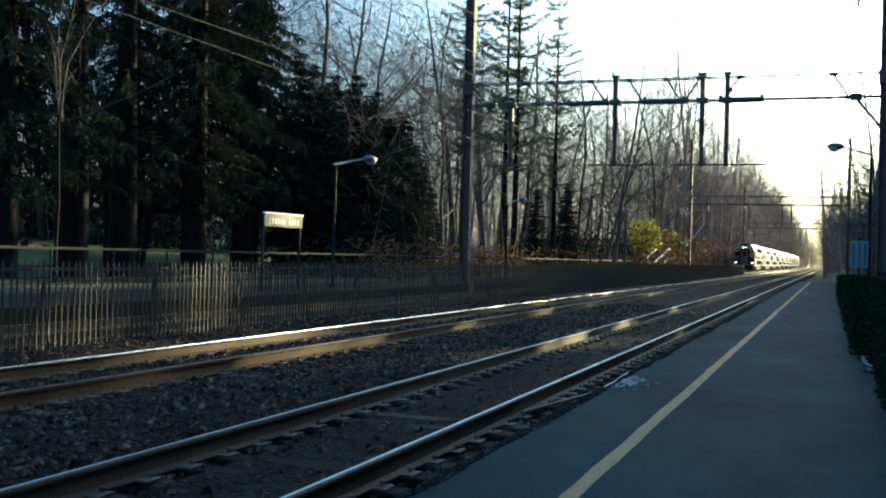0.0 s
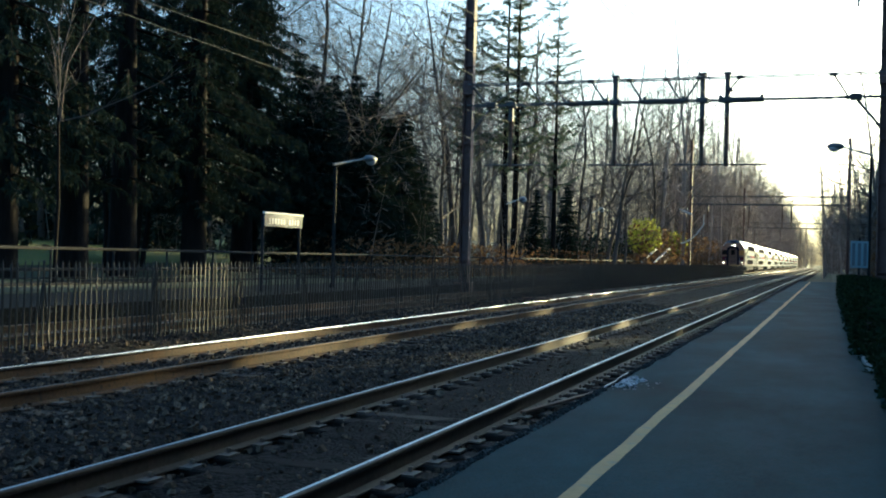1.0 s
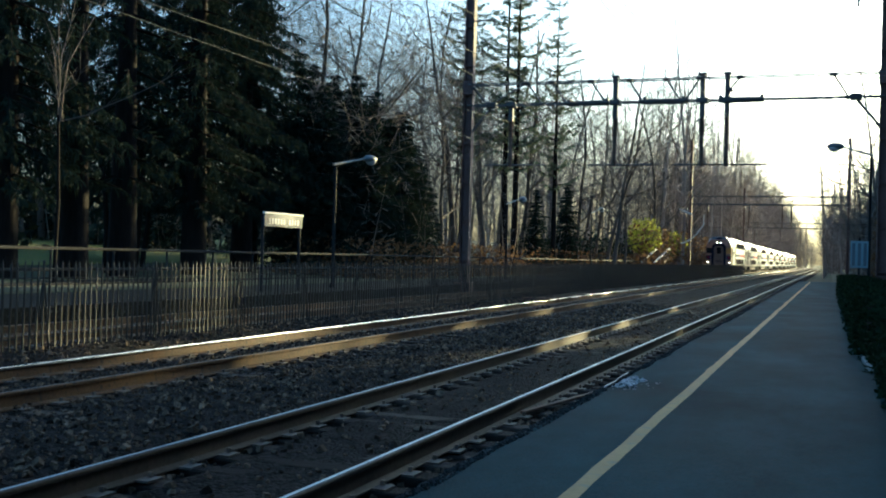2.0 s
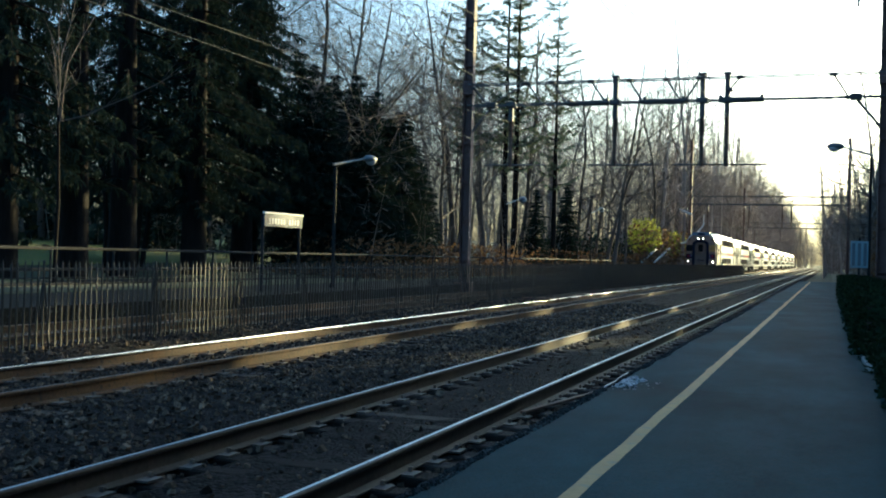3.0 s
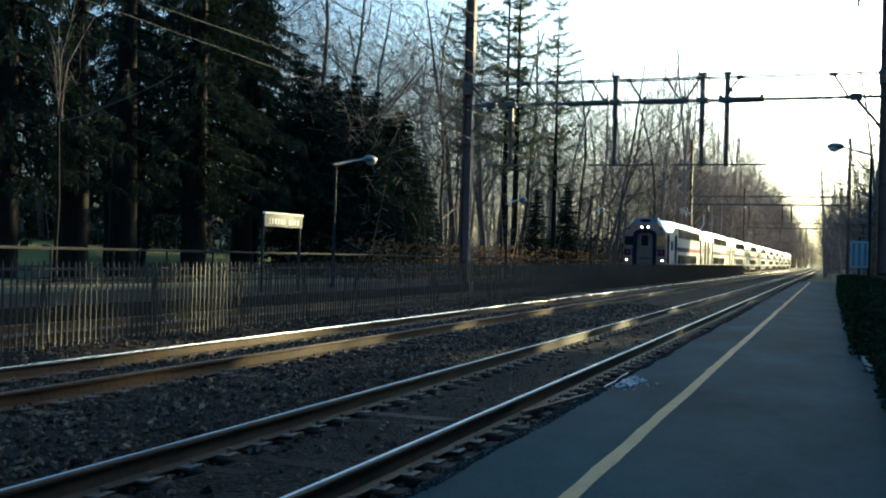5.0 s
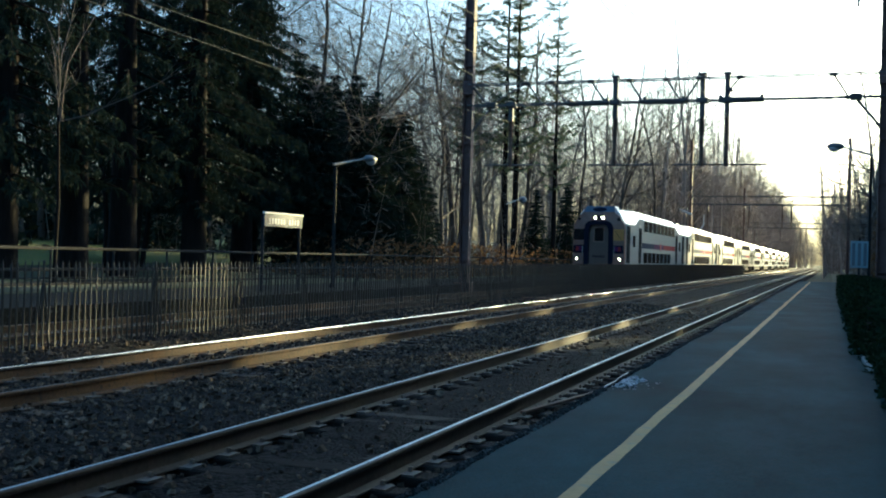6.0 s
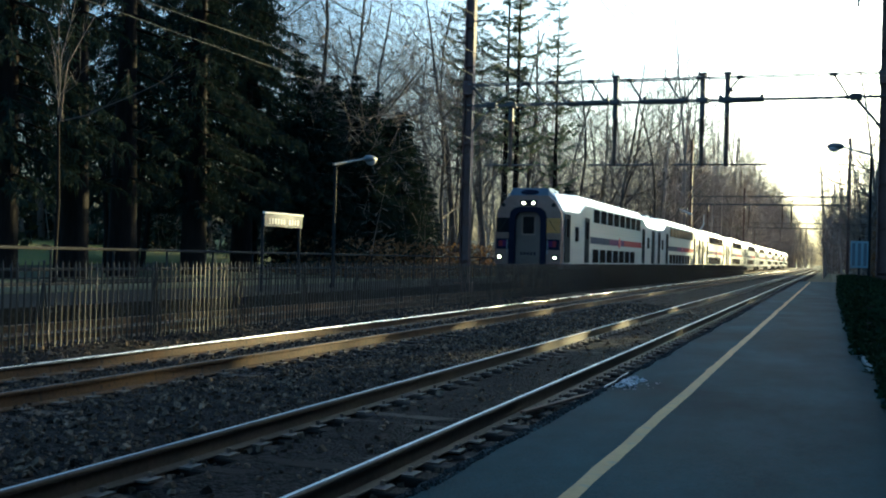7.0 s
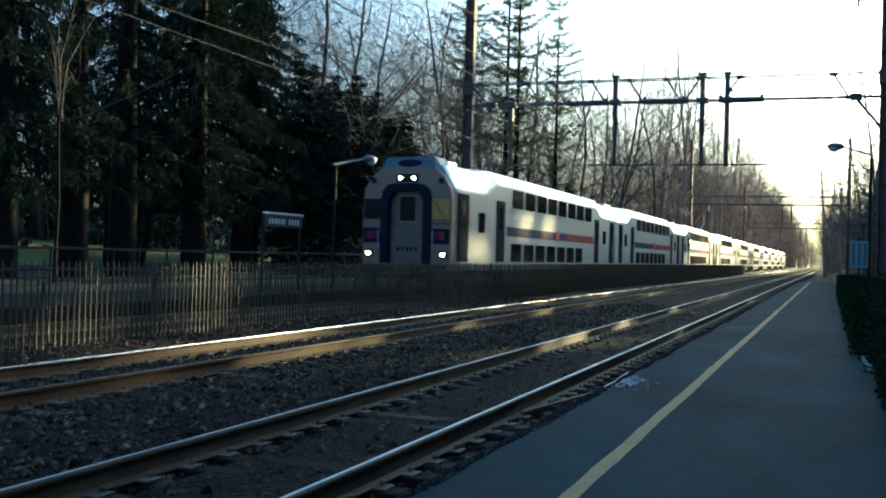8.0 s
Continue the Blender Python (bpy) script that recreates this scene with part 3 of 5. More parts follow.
def catenary():
    for x in (T1, T2, T3):
        c = empty("overhead_line", "thin overhead contact wire with messenger and hangers", "overhead wire", "overhead lines")
        top, low, hang = [], [], bmesh.new()
        for a, b in zip(PORTALS, PORTALS[1:]):
            top += sagging((x, a, 6.85), (x, b, 6.85), 0.92)
            low += sagging((x, a, 5.62), (x, b, 5.62), -0.06, 6)
            for i in range(1, 12):
                f = i / 12
                y = a + (b - a) * f
                rod(hang, (x, y, 6.85 - 0.92 * 4 * f * (1 - f)), (x, y, 5.62 + 0.06 * 4 * f * (1 - f)), 0.005, sides=4)
        for name, pts, r in (("messenger_wire", top, 0.0075), ("contact_wire", low, 0.007)):
            t = Tubes()
            t.tube(pts, [r] * len(pts), 5)
            raw(name, t.v, t.f, M_WIRE, c)
        tagged(part("hanger_set", hang, M_WIRE, c), kind="stuff")
    for x, z in ((-13.2, 10.9), (-14.1, 13.9)):
        t = Tubes()
        pts = []
        for a, b in zip(PORTALS, PORTALS[1:]):
            pts += sagging((x, a, z), (x, b, z), 1.1)
        t.tube(pts, [0.009] * len(pts), 5)
        tagged(raw("feeder_wire", t.v, t.f, M_WIRE), "thin feeder wire strung between catenary masts", "wire", "feeder wires")


catenary()


# ---- trees ----
def bare_tree(seed, height, r0, coarse=False, limbs=15, subs=7, twigs=6, tips=3, clear=0.3, spread=0.62, reach=0.36, crook=1.0, bark=None, label="bare grey-brown deciduous tree in winter"):
    rnd = random.Random(seed)
    wood, twig = Tubes(), Tubes()

    def grow(p, d, length, r, level):
        n = (4, 3, 2, 1, 1)[level] if coarse else (7, 4, 2, 1, 1)[level]
        pts, rads = [p.copy()], [r]
        q, dd = p.copy(), d.copy()
        for i in range(n):
            wob = (0.06, 0.20, 0.28, 0.32, 0.3)[level] * crook
            dd = (dd + Vector((rnd.uniform(-wob, wob), rnd.uniform(-wob, wob), rnd.uniform(-wob, wob) + (0.10 if level in (1, 2) else 0)))).normalized()
            q = q + dd * length / n
            pts.append(q.copy())
            rads.append(max(0.005, r * (1 - (i + 1) / n * (0.85 if level else 0.78))))
        (wood if level < 2 else twig).tube(pts, rads, (5, 4, 3, 3, 3)[level] if coarse else (8, 5, 3, 3, 3)[level])
        kids = (limbs, subs, twigs, tips, 0)[level]
        for k in range(kids):
            f = (clear if level == 0 else 0.2) + (1 - (clear if level == 0 else 0.2)) * (k + rnd.random()) / kids
            x = f * n
            i = min(int(x), n - 1)
            b = pts[i].lerp(pts[i + 1], x - i)
            rr = rads[i] + (rads[i + 1] - rads[i]) * (x - i)
            ax = (pts[i + 1] - pts[i]).normalized()
            side = ax.orthogonal().normalized()
            side.rotate(Matrix.Rotation(rnd.uniform(0, 6.283), 3, ax))
            lean = (spread + 0.25 * rnd.random()) if level == 0 else 0.75
            nd = (ax * (1 - lean * 0.6) + side * lean).normalized()
            nl = height * (reach * (1.15 - f * 0.75)) * rnd.uniform(0.7, 1.1) if level == 0 else length * rnd.uniform(0.4, 0.65) * (1.15 - f * 0.5)
            grow(b, nd, nl, rr * (0.55, 0.6, 0.6, 0.7)[level], level + 1)

    grow(Vector((0, 0, -0.2)), Vector((rnd.uniform(-0.05, 0.05), rnd.uniform(-0.05, 0.05), 1)), height, r0, 0)
    t = empty("bare_tree", label, "tree", "bare trees")
    raw("trunk", wood.v, wood.f, bark or M_BARK, t, smooth=True)
    raw("crown", twig.v, twig.f, M_TWIG, t, "fine bare twigs")
    return t


def needle_tree(seed, height, r0, clear, radius, material, bark, label, whorls=34, arms=7, tufts=16, droop=0.35, size=0.42, ragged=0.3, taper=0.75, wide=1.0, inner=0.18, hang=1.5, name="conifer_tree"):
    """A trunk with whorls of arms; each arm carries hanging sprays of needles."""
    rnd = random.Random(seed)
    wood = Tubes()
    pts = [Vector((0.08 * noise.noise((seed, i, 0)), 0.08 * noise.noise((seed, i, 5)), -0.2 + height * i / 9)) for i in range(10)]
    wood.tube(pts, [max(0.02, r0 * (1 - 0.95 * i / 9)) for i in range(10)], 9)
    lv, lf = [], []
    for w in range(whorls):
        f = (w + rnd.random() * 0.7) / whorls
        z = clear + (height - clear) * f
        reach = radius * (1 - f) ** taper * (0.55 + 0.45 * min(1, f * 6)) + 0.15
        a0 = rnd.uniform(0, 6.283)
        for k in range(arms):
            if rnd.random() < ragged * 0.35:
                continue
            a = a0 + 6.283 * k / arms + rnd.uniform(-0.35, 0.35)
            ln = reach * rnd.uniform(1 - ragged, 1.1)
            out = Vector((math.cos(a), math.sin(a), 0))
            tip = Vector((0, 0, z)) + out * ln + Vector((0, 0, -droop * ln + 0.2 * ln * rnd.random()))
            mid = Vector((0, 0, z)) + out * ln * 0.5 + Vector((0, 0, -droop * ln * 0.3))
            wood.tube([Vector((0, 0, z)), mid, tip], [0.035 + 0.01 * ln, 0.025, 0.008], 3)
            m = max(4, int(tufts * ln / radius * 1.3))
            for j in range(m):
                g = inner + (1 - inner) * (j + rnd.random()) / m
                c = Vector((0, 0, z)).lerp(mid, g * 2) if g < 0.5 else mid.lerp(tip, g * 2 - 1)
                s = size * rnd.uniform(0.6, 1.3)
                dr = (out * rnd.uniform(-0.2, 1) + Vector((rnd.uniform(-1, 1), rnd.uniform(-1, 1), rnd.uniform(-hang, 0.1)))).normalized()
                sd = dr.cross(Vector((rnd.uniform(-1, 1), rnd.uniform(-1, 1), rnd.uniform(-1, 1)))).normalized()
                b = len(lv)
                lv += [c - sd * s * 0.03, c + dr * s * 0.45 - sd * s * 0.13 * wide, c + dr * s + Vector((0, 0, -0.15 * s)), c + dr * s * 0.55 + sd * s * 0.12 * wide]
                lf += [(b, b + 1, b + 2, b + 3)]
                b = len(lv)
                up = sd.cross(dr)
                lv += [c, c + dr * s * 0.6 + up * s * 0.12 * wide, c + dr * s * 0.95, c + dr * s * 0.5 - up * s * 0.11 * wide]
                lf += [(b, b + 1, b + 2, b + 3)]
    t = empty(name, label, "tree", "conifers")
    raw("trunk", wood.v, wood.f, bark, t, smooth=True)
    raw("crown", lv, lf, material, t, "hanging dark green needle sprays")
    return t


def leaf_cloud(rnd, n, place, size):
    """n small leaves at the points that place() gives."""
    lv, lf = [], []
    for i in range(n):
        c = Vector(place())
        s = size * rnd.uniform(0.6, 1.4)
        d = Vector((rnd.uniform(-1, 1), rnd.uniform(-1, 1), rnd.uniform(-0.6, 1))).normalized()
        e = d.orthogonal().normalized()
        e.rotate(Matrix.Rotation(rnd.uniform(0, 6.28), 3, d))
        b = len(lv)
        lv += [c, c + d * s * 0.5 + e * s * 0.3, c + d * s, c + d * s * 0.5 - e * s * 0.3]
        lf.append((b, b + 1, b + 2, b + 3))
    return lv, lf


def set_at(t, x, y, turn, scale=1.0, sink=0.0):
    t.matrix_basis = pose(x, y, land(x, y) - sink, 0, 0, turn) @ Matrix.Diagonal((scale, scale, scale, 1))


def plant(kinds, spots, rnd):
    """Places each kind once, then copies: spots are (kind, x, y, scale)."""
    used = set()
    for k, x, y, s in spots:
        turn = rnd.uniform(0, 360)
        src = kinds[k]
        if k not in used:
            used.add(k)
            set_at(src, x, y, turn, 1.0)
            src.scale = (s, s, s)
        else:
            c = copy_thing(src, pose(x, y, land(x, y), 0, 0, turn))
            c.scale = (s, s, s)


def far_wood(name, label, seed, spots, sorts):
    """Many plain bare trees joined into one mass."""
    rnd = random.Random(seed)
    vs, fs, base = [], [], 0
    for x, y, sc in spots:
        v, f = sorts[rnd.randrange(len(sorts))]
        a = rnd.uniform(0, 6.283)
        ca, sa = math.cos(a) * sc, math.sin(a) * sc
        w = np.empty_like(v)
        w[:, 0], w[:, 1], w[:, 2] = v[:, 0] * ca - v[:, 1] * sa + x, v[:, 0] * sa + v[:, 1] * ca + y, v[:, 2] * sc + land(x, y)
        vs.append(w)
        fs.append(f + base)
        base += len(v)
    return tagged(raw(name, np.concatenate(vs).tolist(), np.concatenate(fs).tolist(), M_HAZEWOOD), label, "woods", kind="stuff")


def mesh_arrays(t):
    """The joined corners and faces of a tree's parts, then the tree is taken away."""
    vs, fs, base = [], [], 0
    for o in list(t.children):
        me = o.data
        v = np.empty(len(me.vertices) * 3)
        me.vertices.foreach_get("co", v)
        f = np.empty(len(me.polygons) * 4, int)
        me.polygons.foreach_get("vertices", f)
        vs.append(v.reshape(-1, 3))
        fs.append(f.reshape(-1, 4) + base)
        base += len(me.vertices)
        bpy.data.objects.remove(o)
    bpy.data.objects.remove(t)
    return np.concatenate(vs), np.concatenate(fs)


def across(x, y):
    """How far a spot lies to the side of the sun's direction."""
    return y * math.sin(SUN_TURN) - x * math.cos(SUN_TURN)


def in_glade(x, y, more=0.0):
    """An open strip in the woods, along which the sun reaches the lawn."""
    return 46.0 - more < across(x, y) < 48.8 + more


def forked_sapling(x, y):
    """A stem coloured dark as in shade, that forks at head height into a fan of bare shoots, pale as if sunlit."""
    rnd = random.Random(58)
    t = empty("bare_tree", "slender forked bare sapling in front of dark spruces", "tree", "bare trees")
    stem, fan = Tubes(), Tubes()
    stem.tube([Vector((0, 0, -0.2)), Vector((0.06, 0.03, 2.4)), Vector((0, 0, 5.0))], [0.06, 0.05, 0.035], 7)
    side = Vector((0.76, 0.65, 0))
    for out, up, r in ((-0.35, 2.6, 0.018), (0.15, 4.9, 0.024), (0.75, 4.7, 0.022), (1.6, 4.2, 0.026), (1.0, 1.7, 0.016), (3.5, 1.9, 0.028)):
        deep = Vector((-0.65, 0.76, 0)) * rnd.uniform(-0.8, 0.8)
        tip = Vector((0, 0, 4.8 + up)) + side * out + deep
        pts = [Vector((0, 0, 4.8)).lerp(tip, k / 5) + Vector((rnd.uniform(-0.11, 0.11), rnd.uniform(-0.11, 0.11), 0.25 * math.sin(math.pi * k / 5) * (-1 if out > 2 else 0.2))) - side * (0.25 * math.sin(math.pi * k / 5) * (0 if out > 2 else out)) for k in range(6)]
        fan.tube(pts, [r * (1 - 0.16 * k) for k in range(6)], 5)
        for k in range(9):
            i = rnd.randrange(1, 5)
            d = (pts[i + 1] - pts[i]).normalized() + Vector((rnd.uniform(-0.7, 0.7), rnd.uniform(-0.7, 0.7), rnd.uniform(0, 0.7)))
            q = pts[i] + d.normalized() * rnd.uniform(0.4, 1.3)
            fan.tube([pts[i], pts[i].lerp(q, 0.5) + Vector((0, 0, 0.05)), q], [0.010, 0.008, 0.004], 3)
    # stem takes the darker bark to paint the shade it stands in
    raw("trunk", stem.v, stem.f, M_SHADEBARK, t, smooth=True)
    raw("crown", fan.v, fan.f, M_BARK, t, "fan of bare shoots, pale as if sunlit")
    t.location = (x, y, land(x, y))


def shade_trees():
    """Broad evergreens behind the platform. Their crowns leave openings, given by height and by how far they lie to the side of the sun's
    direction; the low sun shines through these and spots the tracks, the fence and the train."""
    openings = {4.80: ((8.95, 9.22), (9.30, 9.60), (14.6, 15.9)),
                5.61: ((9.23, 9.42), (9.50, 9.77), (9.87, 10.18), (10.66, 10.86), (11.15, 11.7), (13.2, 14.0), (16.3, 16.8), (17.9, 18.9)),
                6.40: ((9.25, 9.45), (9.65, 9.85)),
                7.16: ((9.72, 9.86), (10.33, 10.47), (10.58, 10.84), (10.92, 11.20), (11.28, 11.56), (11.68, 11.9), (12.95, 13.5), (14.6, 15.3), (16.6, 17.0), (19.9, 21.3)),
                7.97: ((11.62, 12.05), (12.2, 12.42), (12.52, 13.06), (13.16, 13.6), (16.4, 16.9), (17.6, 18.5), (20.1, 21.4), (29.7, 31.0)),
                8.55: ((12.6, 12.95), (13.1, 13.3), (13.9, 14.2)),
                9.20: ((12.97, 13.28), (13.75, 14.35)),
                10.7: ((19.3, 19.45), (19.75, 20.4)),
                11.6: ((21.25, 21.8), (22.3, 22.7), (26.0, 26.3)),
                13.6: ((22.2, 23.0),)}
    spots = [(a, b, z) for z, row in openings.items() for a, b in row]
    rd = np.random.RandomState(64)
    along = (math.sin(SUN_TURN), math.cos(SUN_TURN), math.tan(SUN_HIGH))
    stands, u = [(24.7, 1.5, 14.0, 19.6)], 7.6
    while u < 30.4:
        wide = 1.05 + 0.5 * rd.rand()
        stands.append((u, wide, 1.4, (10.6 if u < 18 else 13.3) + 0.7 * rd.rand()))
        u += wide
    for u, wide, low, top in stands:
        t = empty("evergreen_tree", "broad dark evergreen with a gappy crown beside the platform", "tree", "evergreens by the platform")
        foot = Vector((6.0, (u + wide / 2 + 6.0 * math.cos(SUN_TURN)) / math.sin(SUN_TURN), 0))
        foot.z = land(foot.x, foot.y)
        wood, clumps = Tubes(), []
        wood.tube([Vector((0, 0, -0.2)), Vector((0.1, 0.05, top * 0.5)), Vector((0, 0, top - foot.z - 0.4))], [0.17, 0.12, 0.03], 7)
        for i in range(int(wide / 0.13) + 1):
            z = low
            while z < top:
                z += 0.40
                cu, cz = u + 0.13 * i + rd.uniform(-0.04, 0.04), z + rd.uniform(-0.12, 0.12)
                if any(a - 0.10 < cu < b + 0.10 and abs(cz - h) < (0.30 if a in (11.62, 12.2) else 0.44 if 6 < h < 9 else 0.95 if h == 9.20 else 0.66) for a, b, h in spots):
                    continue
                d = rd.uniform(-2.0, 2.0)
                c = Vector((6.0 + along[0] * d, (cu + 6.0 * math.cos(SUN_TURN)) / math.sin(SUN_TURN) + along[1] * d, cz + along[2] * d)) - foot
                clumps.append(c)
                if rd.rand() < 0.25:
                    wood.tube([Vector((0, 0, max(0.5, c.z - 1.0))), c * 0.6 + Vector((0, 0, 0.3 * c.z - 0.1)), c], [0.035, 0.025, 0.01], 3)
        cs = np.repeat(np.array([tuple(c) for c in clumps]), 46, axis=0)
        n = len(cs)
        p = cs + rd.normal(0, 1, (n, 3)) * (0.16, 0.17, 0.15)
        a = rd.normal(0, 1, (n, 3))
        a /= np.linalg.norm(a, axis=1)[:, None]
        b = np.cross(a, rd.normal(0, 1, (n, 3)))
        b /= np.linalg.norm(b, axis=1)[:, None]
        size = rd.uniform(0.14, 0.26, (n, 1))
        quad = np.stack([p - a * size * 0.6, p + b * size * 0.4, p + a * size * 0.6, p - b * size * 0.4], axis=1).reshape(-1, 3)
        raw("trunk", wood.v, wood.f, M_SHADEBARK, t, smooth=True)
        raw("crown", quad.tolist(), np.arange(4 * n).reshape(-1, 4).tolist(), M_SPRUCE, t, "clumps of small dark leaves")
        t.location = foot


def woods():
    rnd = random.Random(21)
    dark = "tall dark spruce with drooping boughs and bare lower trunk"
    spruce = [needle_tree(31, 21, 0.54, 3.0, 4.4, M_SPRUCE, M_SHADEBARK, dark, whorls=42, arms=7, tufts=120, droop=0.5, size=0.36, ragged=0.6, wide=0.55, hang=2.6),
              needle_tree(32, 19, 0.54, 3.4, 4.0, M_SPRUCE, M_SHADEBARK, dark, whorls=38, arms=7, tufts=120, droop=0.55, size=0.36, ragged=0.6, wide=0.55, hang=2.6),
              needle_tree(33, 10.5, 0.2, 0.5, 3.0, M_SPRUCE, M_SHADEBARK, "dense blue-green conifer with boughs to the ground", whorls=34, arms=8, tufts=80, droop=0.25, size=0.32, ragged=0.6, wide=0.6),
              needle_tree(34, 19, 0.54, 3.4, 3.8, M_SPRUCE, M_SHADEBARK, dark, whorls=25, arms=6, tufts=70, droop=0.5, size=0.36, ragged=0.9, wide=0.55, hang=2.6)]
    pine = [needle_tree(41, 24, 0.26, 7.0, 2.9, M_HAZEPINE, M_SHADEBARK, "tall thin pine with ragged open crown", whorls=32, arms=5, tufts=70, droop=-0.28, size=0.34, ragged=1.0, taper=0.30, wide=0.75, inner=0.25, hang=0.6)]
    plant(spruce, [(k, x, y, s) for x, y, k, s in (
        (-24.4, 29.55, 3, 1.0), (-24.4, 32.2, 3, 1.05), (-24.4, 36.8, 0, 1.05), (-25.5, 42.4, 1, 1.0),
        (-30.0, 36.3, 3, 1.1), (-28.5, 38.0, 0, 1.0), (-29.5, 44.5, 1, 1.0), (-24.5, 26.3, 1, 1.0), (-27, 45.5, 1, 0.9),
        (-23.5, 46.5, 2, 0.9), (-24.5, 49.5, 2, 1.0), (-24, 53, 2, 0.95), (-27, 52, 2, 1.1), (-22.5, 57, 2, 0.65),
        (-31, 78, 2, 0.9), (-23.5, 56, 2, 0.9), (-22.3, 52, 2, 0.8), (-20.6, 76, 2, 0.6), (-20.2, 84, 2, 0.7), (-21.8, 48.5, 2, 0.8), (-22.0, 53.2, 2, 0.85), (-23.2, 49.6, 2, 1.0), (-24.8, 46.2, 2, 1.05), (-23.0, 51.8, 2, 0.95), (-26.0, 55.0, 2, 1.05))], rnd)
    plant(pine, [(0, -20.5, 70, 1.0), (0, -22.5, 74, 1.05), (0, -23, 66, 0.9), (0, -29, 85, 1.1), (0, -20, 79, 0.9)], rnd)
    kinds = [bare_tree(51, 19, 0.21, limbs=13, subs=7, twigs=4, tips=2, clear=0.2, reach=0.52, crook=2.1),
             bare_tree(52, 17, 0.18, limbs=12, subs=7, twigs=4, tips=2, clear=0.18, spread=0.7, reach=0.55, crook=2.2),
             bare_tree(53, 21, 0.23, limbs=12, subs=7, twigs=4, tips=2, clear=0.3, reach=0.5, crook=2.0),
             bare_tree(54, 15, 0.12, limbs=12, spread=0.65, subs=6, twigs=5, tips=1, clear=0.2, reach=0.45, crook=2.2),
             bare_tree(55, 18, 0.14, limbs=13, clear=0.28, spread=0.6, subs=6, twigs=5, tips=1, reach=0.45, crook=2.0)]
    spots = []
    for i in range(9):
        spots.append((rnd.randrange(3), -27 - 14 * rnd.random(), 47 + 26 * rnd.random(), rnd.uniform(0.95, 1.15)))
    for i in range(36):
        spots.append((rnd.randrange(5), -21.5 - 20 * rnd.random() ** 1.3, 46 + 62 * rnd.random(), rnd.uniform(0.8, 1.12)))
    for i in range(42):
        spots.append((rnd.randrange(5), -17.0 - 8 * rnd.random() ** 1.3, 84 + 130 * rnd.random(), rnd.uniform(0.80, 0.98)))
    for i in range(10):
        spots.append((rnd.randrange(5), -34 - 12 * rnd.random(), 22 + 30 * rnd.random(), rnd.uniform(0.8, 1.1)))
    for i in range(14):
        spots.append((rnd.choice((1, 3, 4)), 3.0 + 6 * rnd.random() ** 1.5, 66 + 100 * rnd.random(), rnd.uniform(0.6, 0.85)))
    spots += [(0, 2.7, 58, 0.85), (2, 3.3, 62, 0.8), (3, 3.4, 72, 0.8), (4, 3.0, 88, 0.75), (1, 3.2, 104, 0.8), (3, 3.0, 122, 0.85)]
    spots += [(0, 8.5, 76, 0.72), (1, 9.5, 83, 0.8), (2, 10, 90, 0.72)]
    for i in range(9):
        spots.append((rnd.randrange(3), -25 - 12 * rnd.random(), 47 + 30 * rnd.random(), rnd.uniform(0.95, 1.15)))
    for i in range(8):
        spots.append((rnd.randrange(5), -24 - 14 * rnd.random(), 92 + 46 * rnd.random(), rnd.uniform(0.95, 1.15)))
    spots += [(1, -26.5, 50.0, 1.1), (2, -28.5, 48.0, 1.1), (0, -31.0, 53.5, 1.1), (1, -27.5, 54.0, 1.1)]
    spots = [q for q in spots if not (q[1] < -17 and in_glade(q[1], q[2], 1.6 if q[1] < -23 else 0.0))]
    spots = [q for q in spots if q[1] < 0 or not (8.5 < across(q[1], q[2]) < 16.0 or 21.6 < across(q[1], q[2]) < 23.8)]
    spots += [(4, 2.55, 62, 0.8), (3, 3.3, 70, 0.8)]
    plant(kinds, spots, rnd)
    fork = bare_tree(56, 21, 0.27, limbs=9, subs=7, twigs=6, tips=2, clear=0.42, spread=0.55, reach=0.42, crook=1.7, label="bare tree with thick forked limbs behind the platform end")
    set_at(fork, 2.45, 80, 40)
    for x, y, turn in ((-26.2, 35.4, 10), (-27.0, 36.9, 80), (-26.5, 33.9, 200)):
        stem = bare_tree(57 + turn, 8, 0.13, True, limbs=7, subs=4, twigs=3, tips=0, clear=0.45, crook=2.0, bark=M_SHADEBARK, label="thin dark leaning bare stem among spruces")
        set_at(stem, x, y, turn)
    forked_sapling(-21.5, 25.2)
    sorts = [mesh_arrays(bare_tree(70 + k, h, r, True, limbs=10, subs=5, twigs=2, tips=0, clear=c, spread=sp, reach=0.48, crook=1.6)) for k, (h, r, c, sp) in enumerate(((19, 0.15, 0.2, 0.75), (17, 0.13, 0.15, 0.8), (20, 0.15, 0.22, 0.7)))]
    back = [(-38 - 40 * rnd.random(), 45 + 120 * rnd.random(), rnd.uniform(0.6, 0.85)) for i in range(18)]
    back += [(-45 - 30 * rnd.random(), 8 + 40 * rnd.random(), rnd.uniform(0.6, 0.8)) for i in range(24)]
    far_wood("woods_behind", "dense grey-brown bare woods behind the station", 1, back, sorts)
    far = [(-15.4 - 12 * rnd.random() ** 1.6, 120 + 400 * rnd.random() ** 1.3, rnd.uniform(1.1, 1.5)) for i in range(190)]
    far += [(-16.5 - 14 * rnd.random(), 520 + 1000 * rnd.random() ** 1.5, rnd.uniform(1.2, 1.5)) for i in range(60)]
    far += [(-27 - 55 * rnd.random(), 150 + 330 * rnd.random(), rnd.uniform(1.15, 1.55)) for i in range(120)]
    far += [(-16.4 - 5 * rnd.random(), 185 + 10.5 * i + 6 * rnd.random(), rnd.uniform(1.35, 1.6)) for i in range(24)]
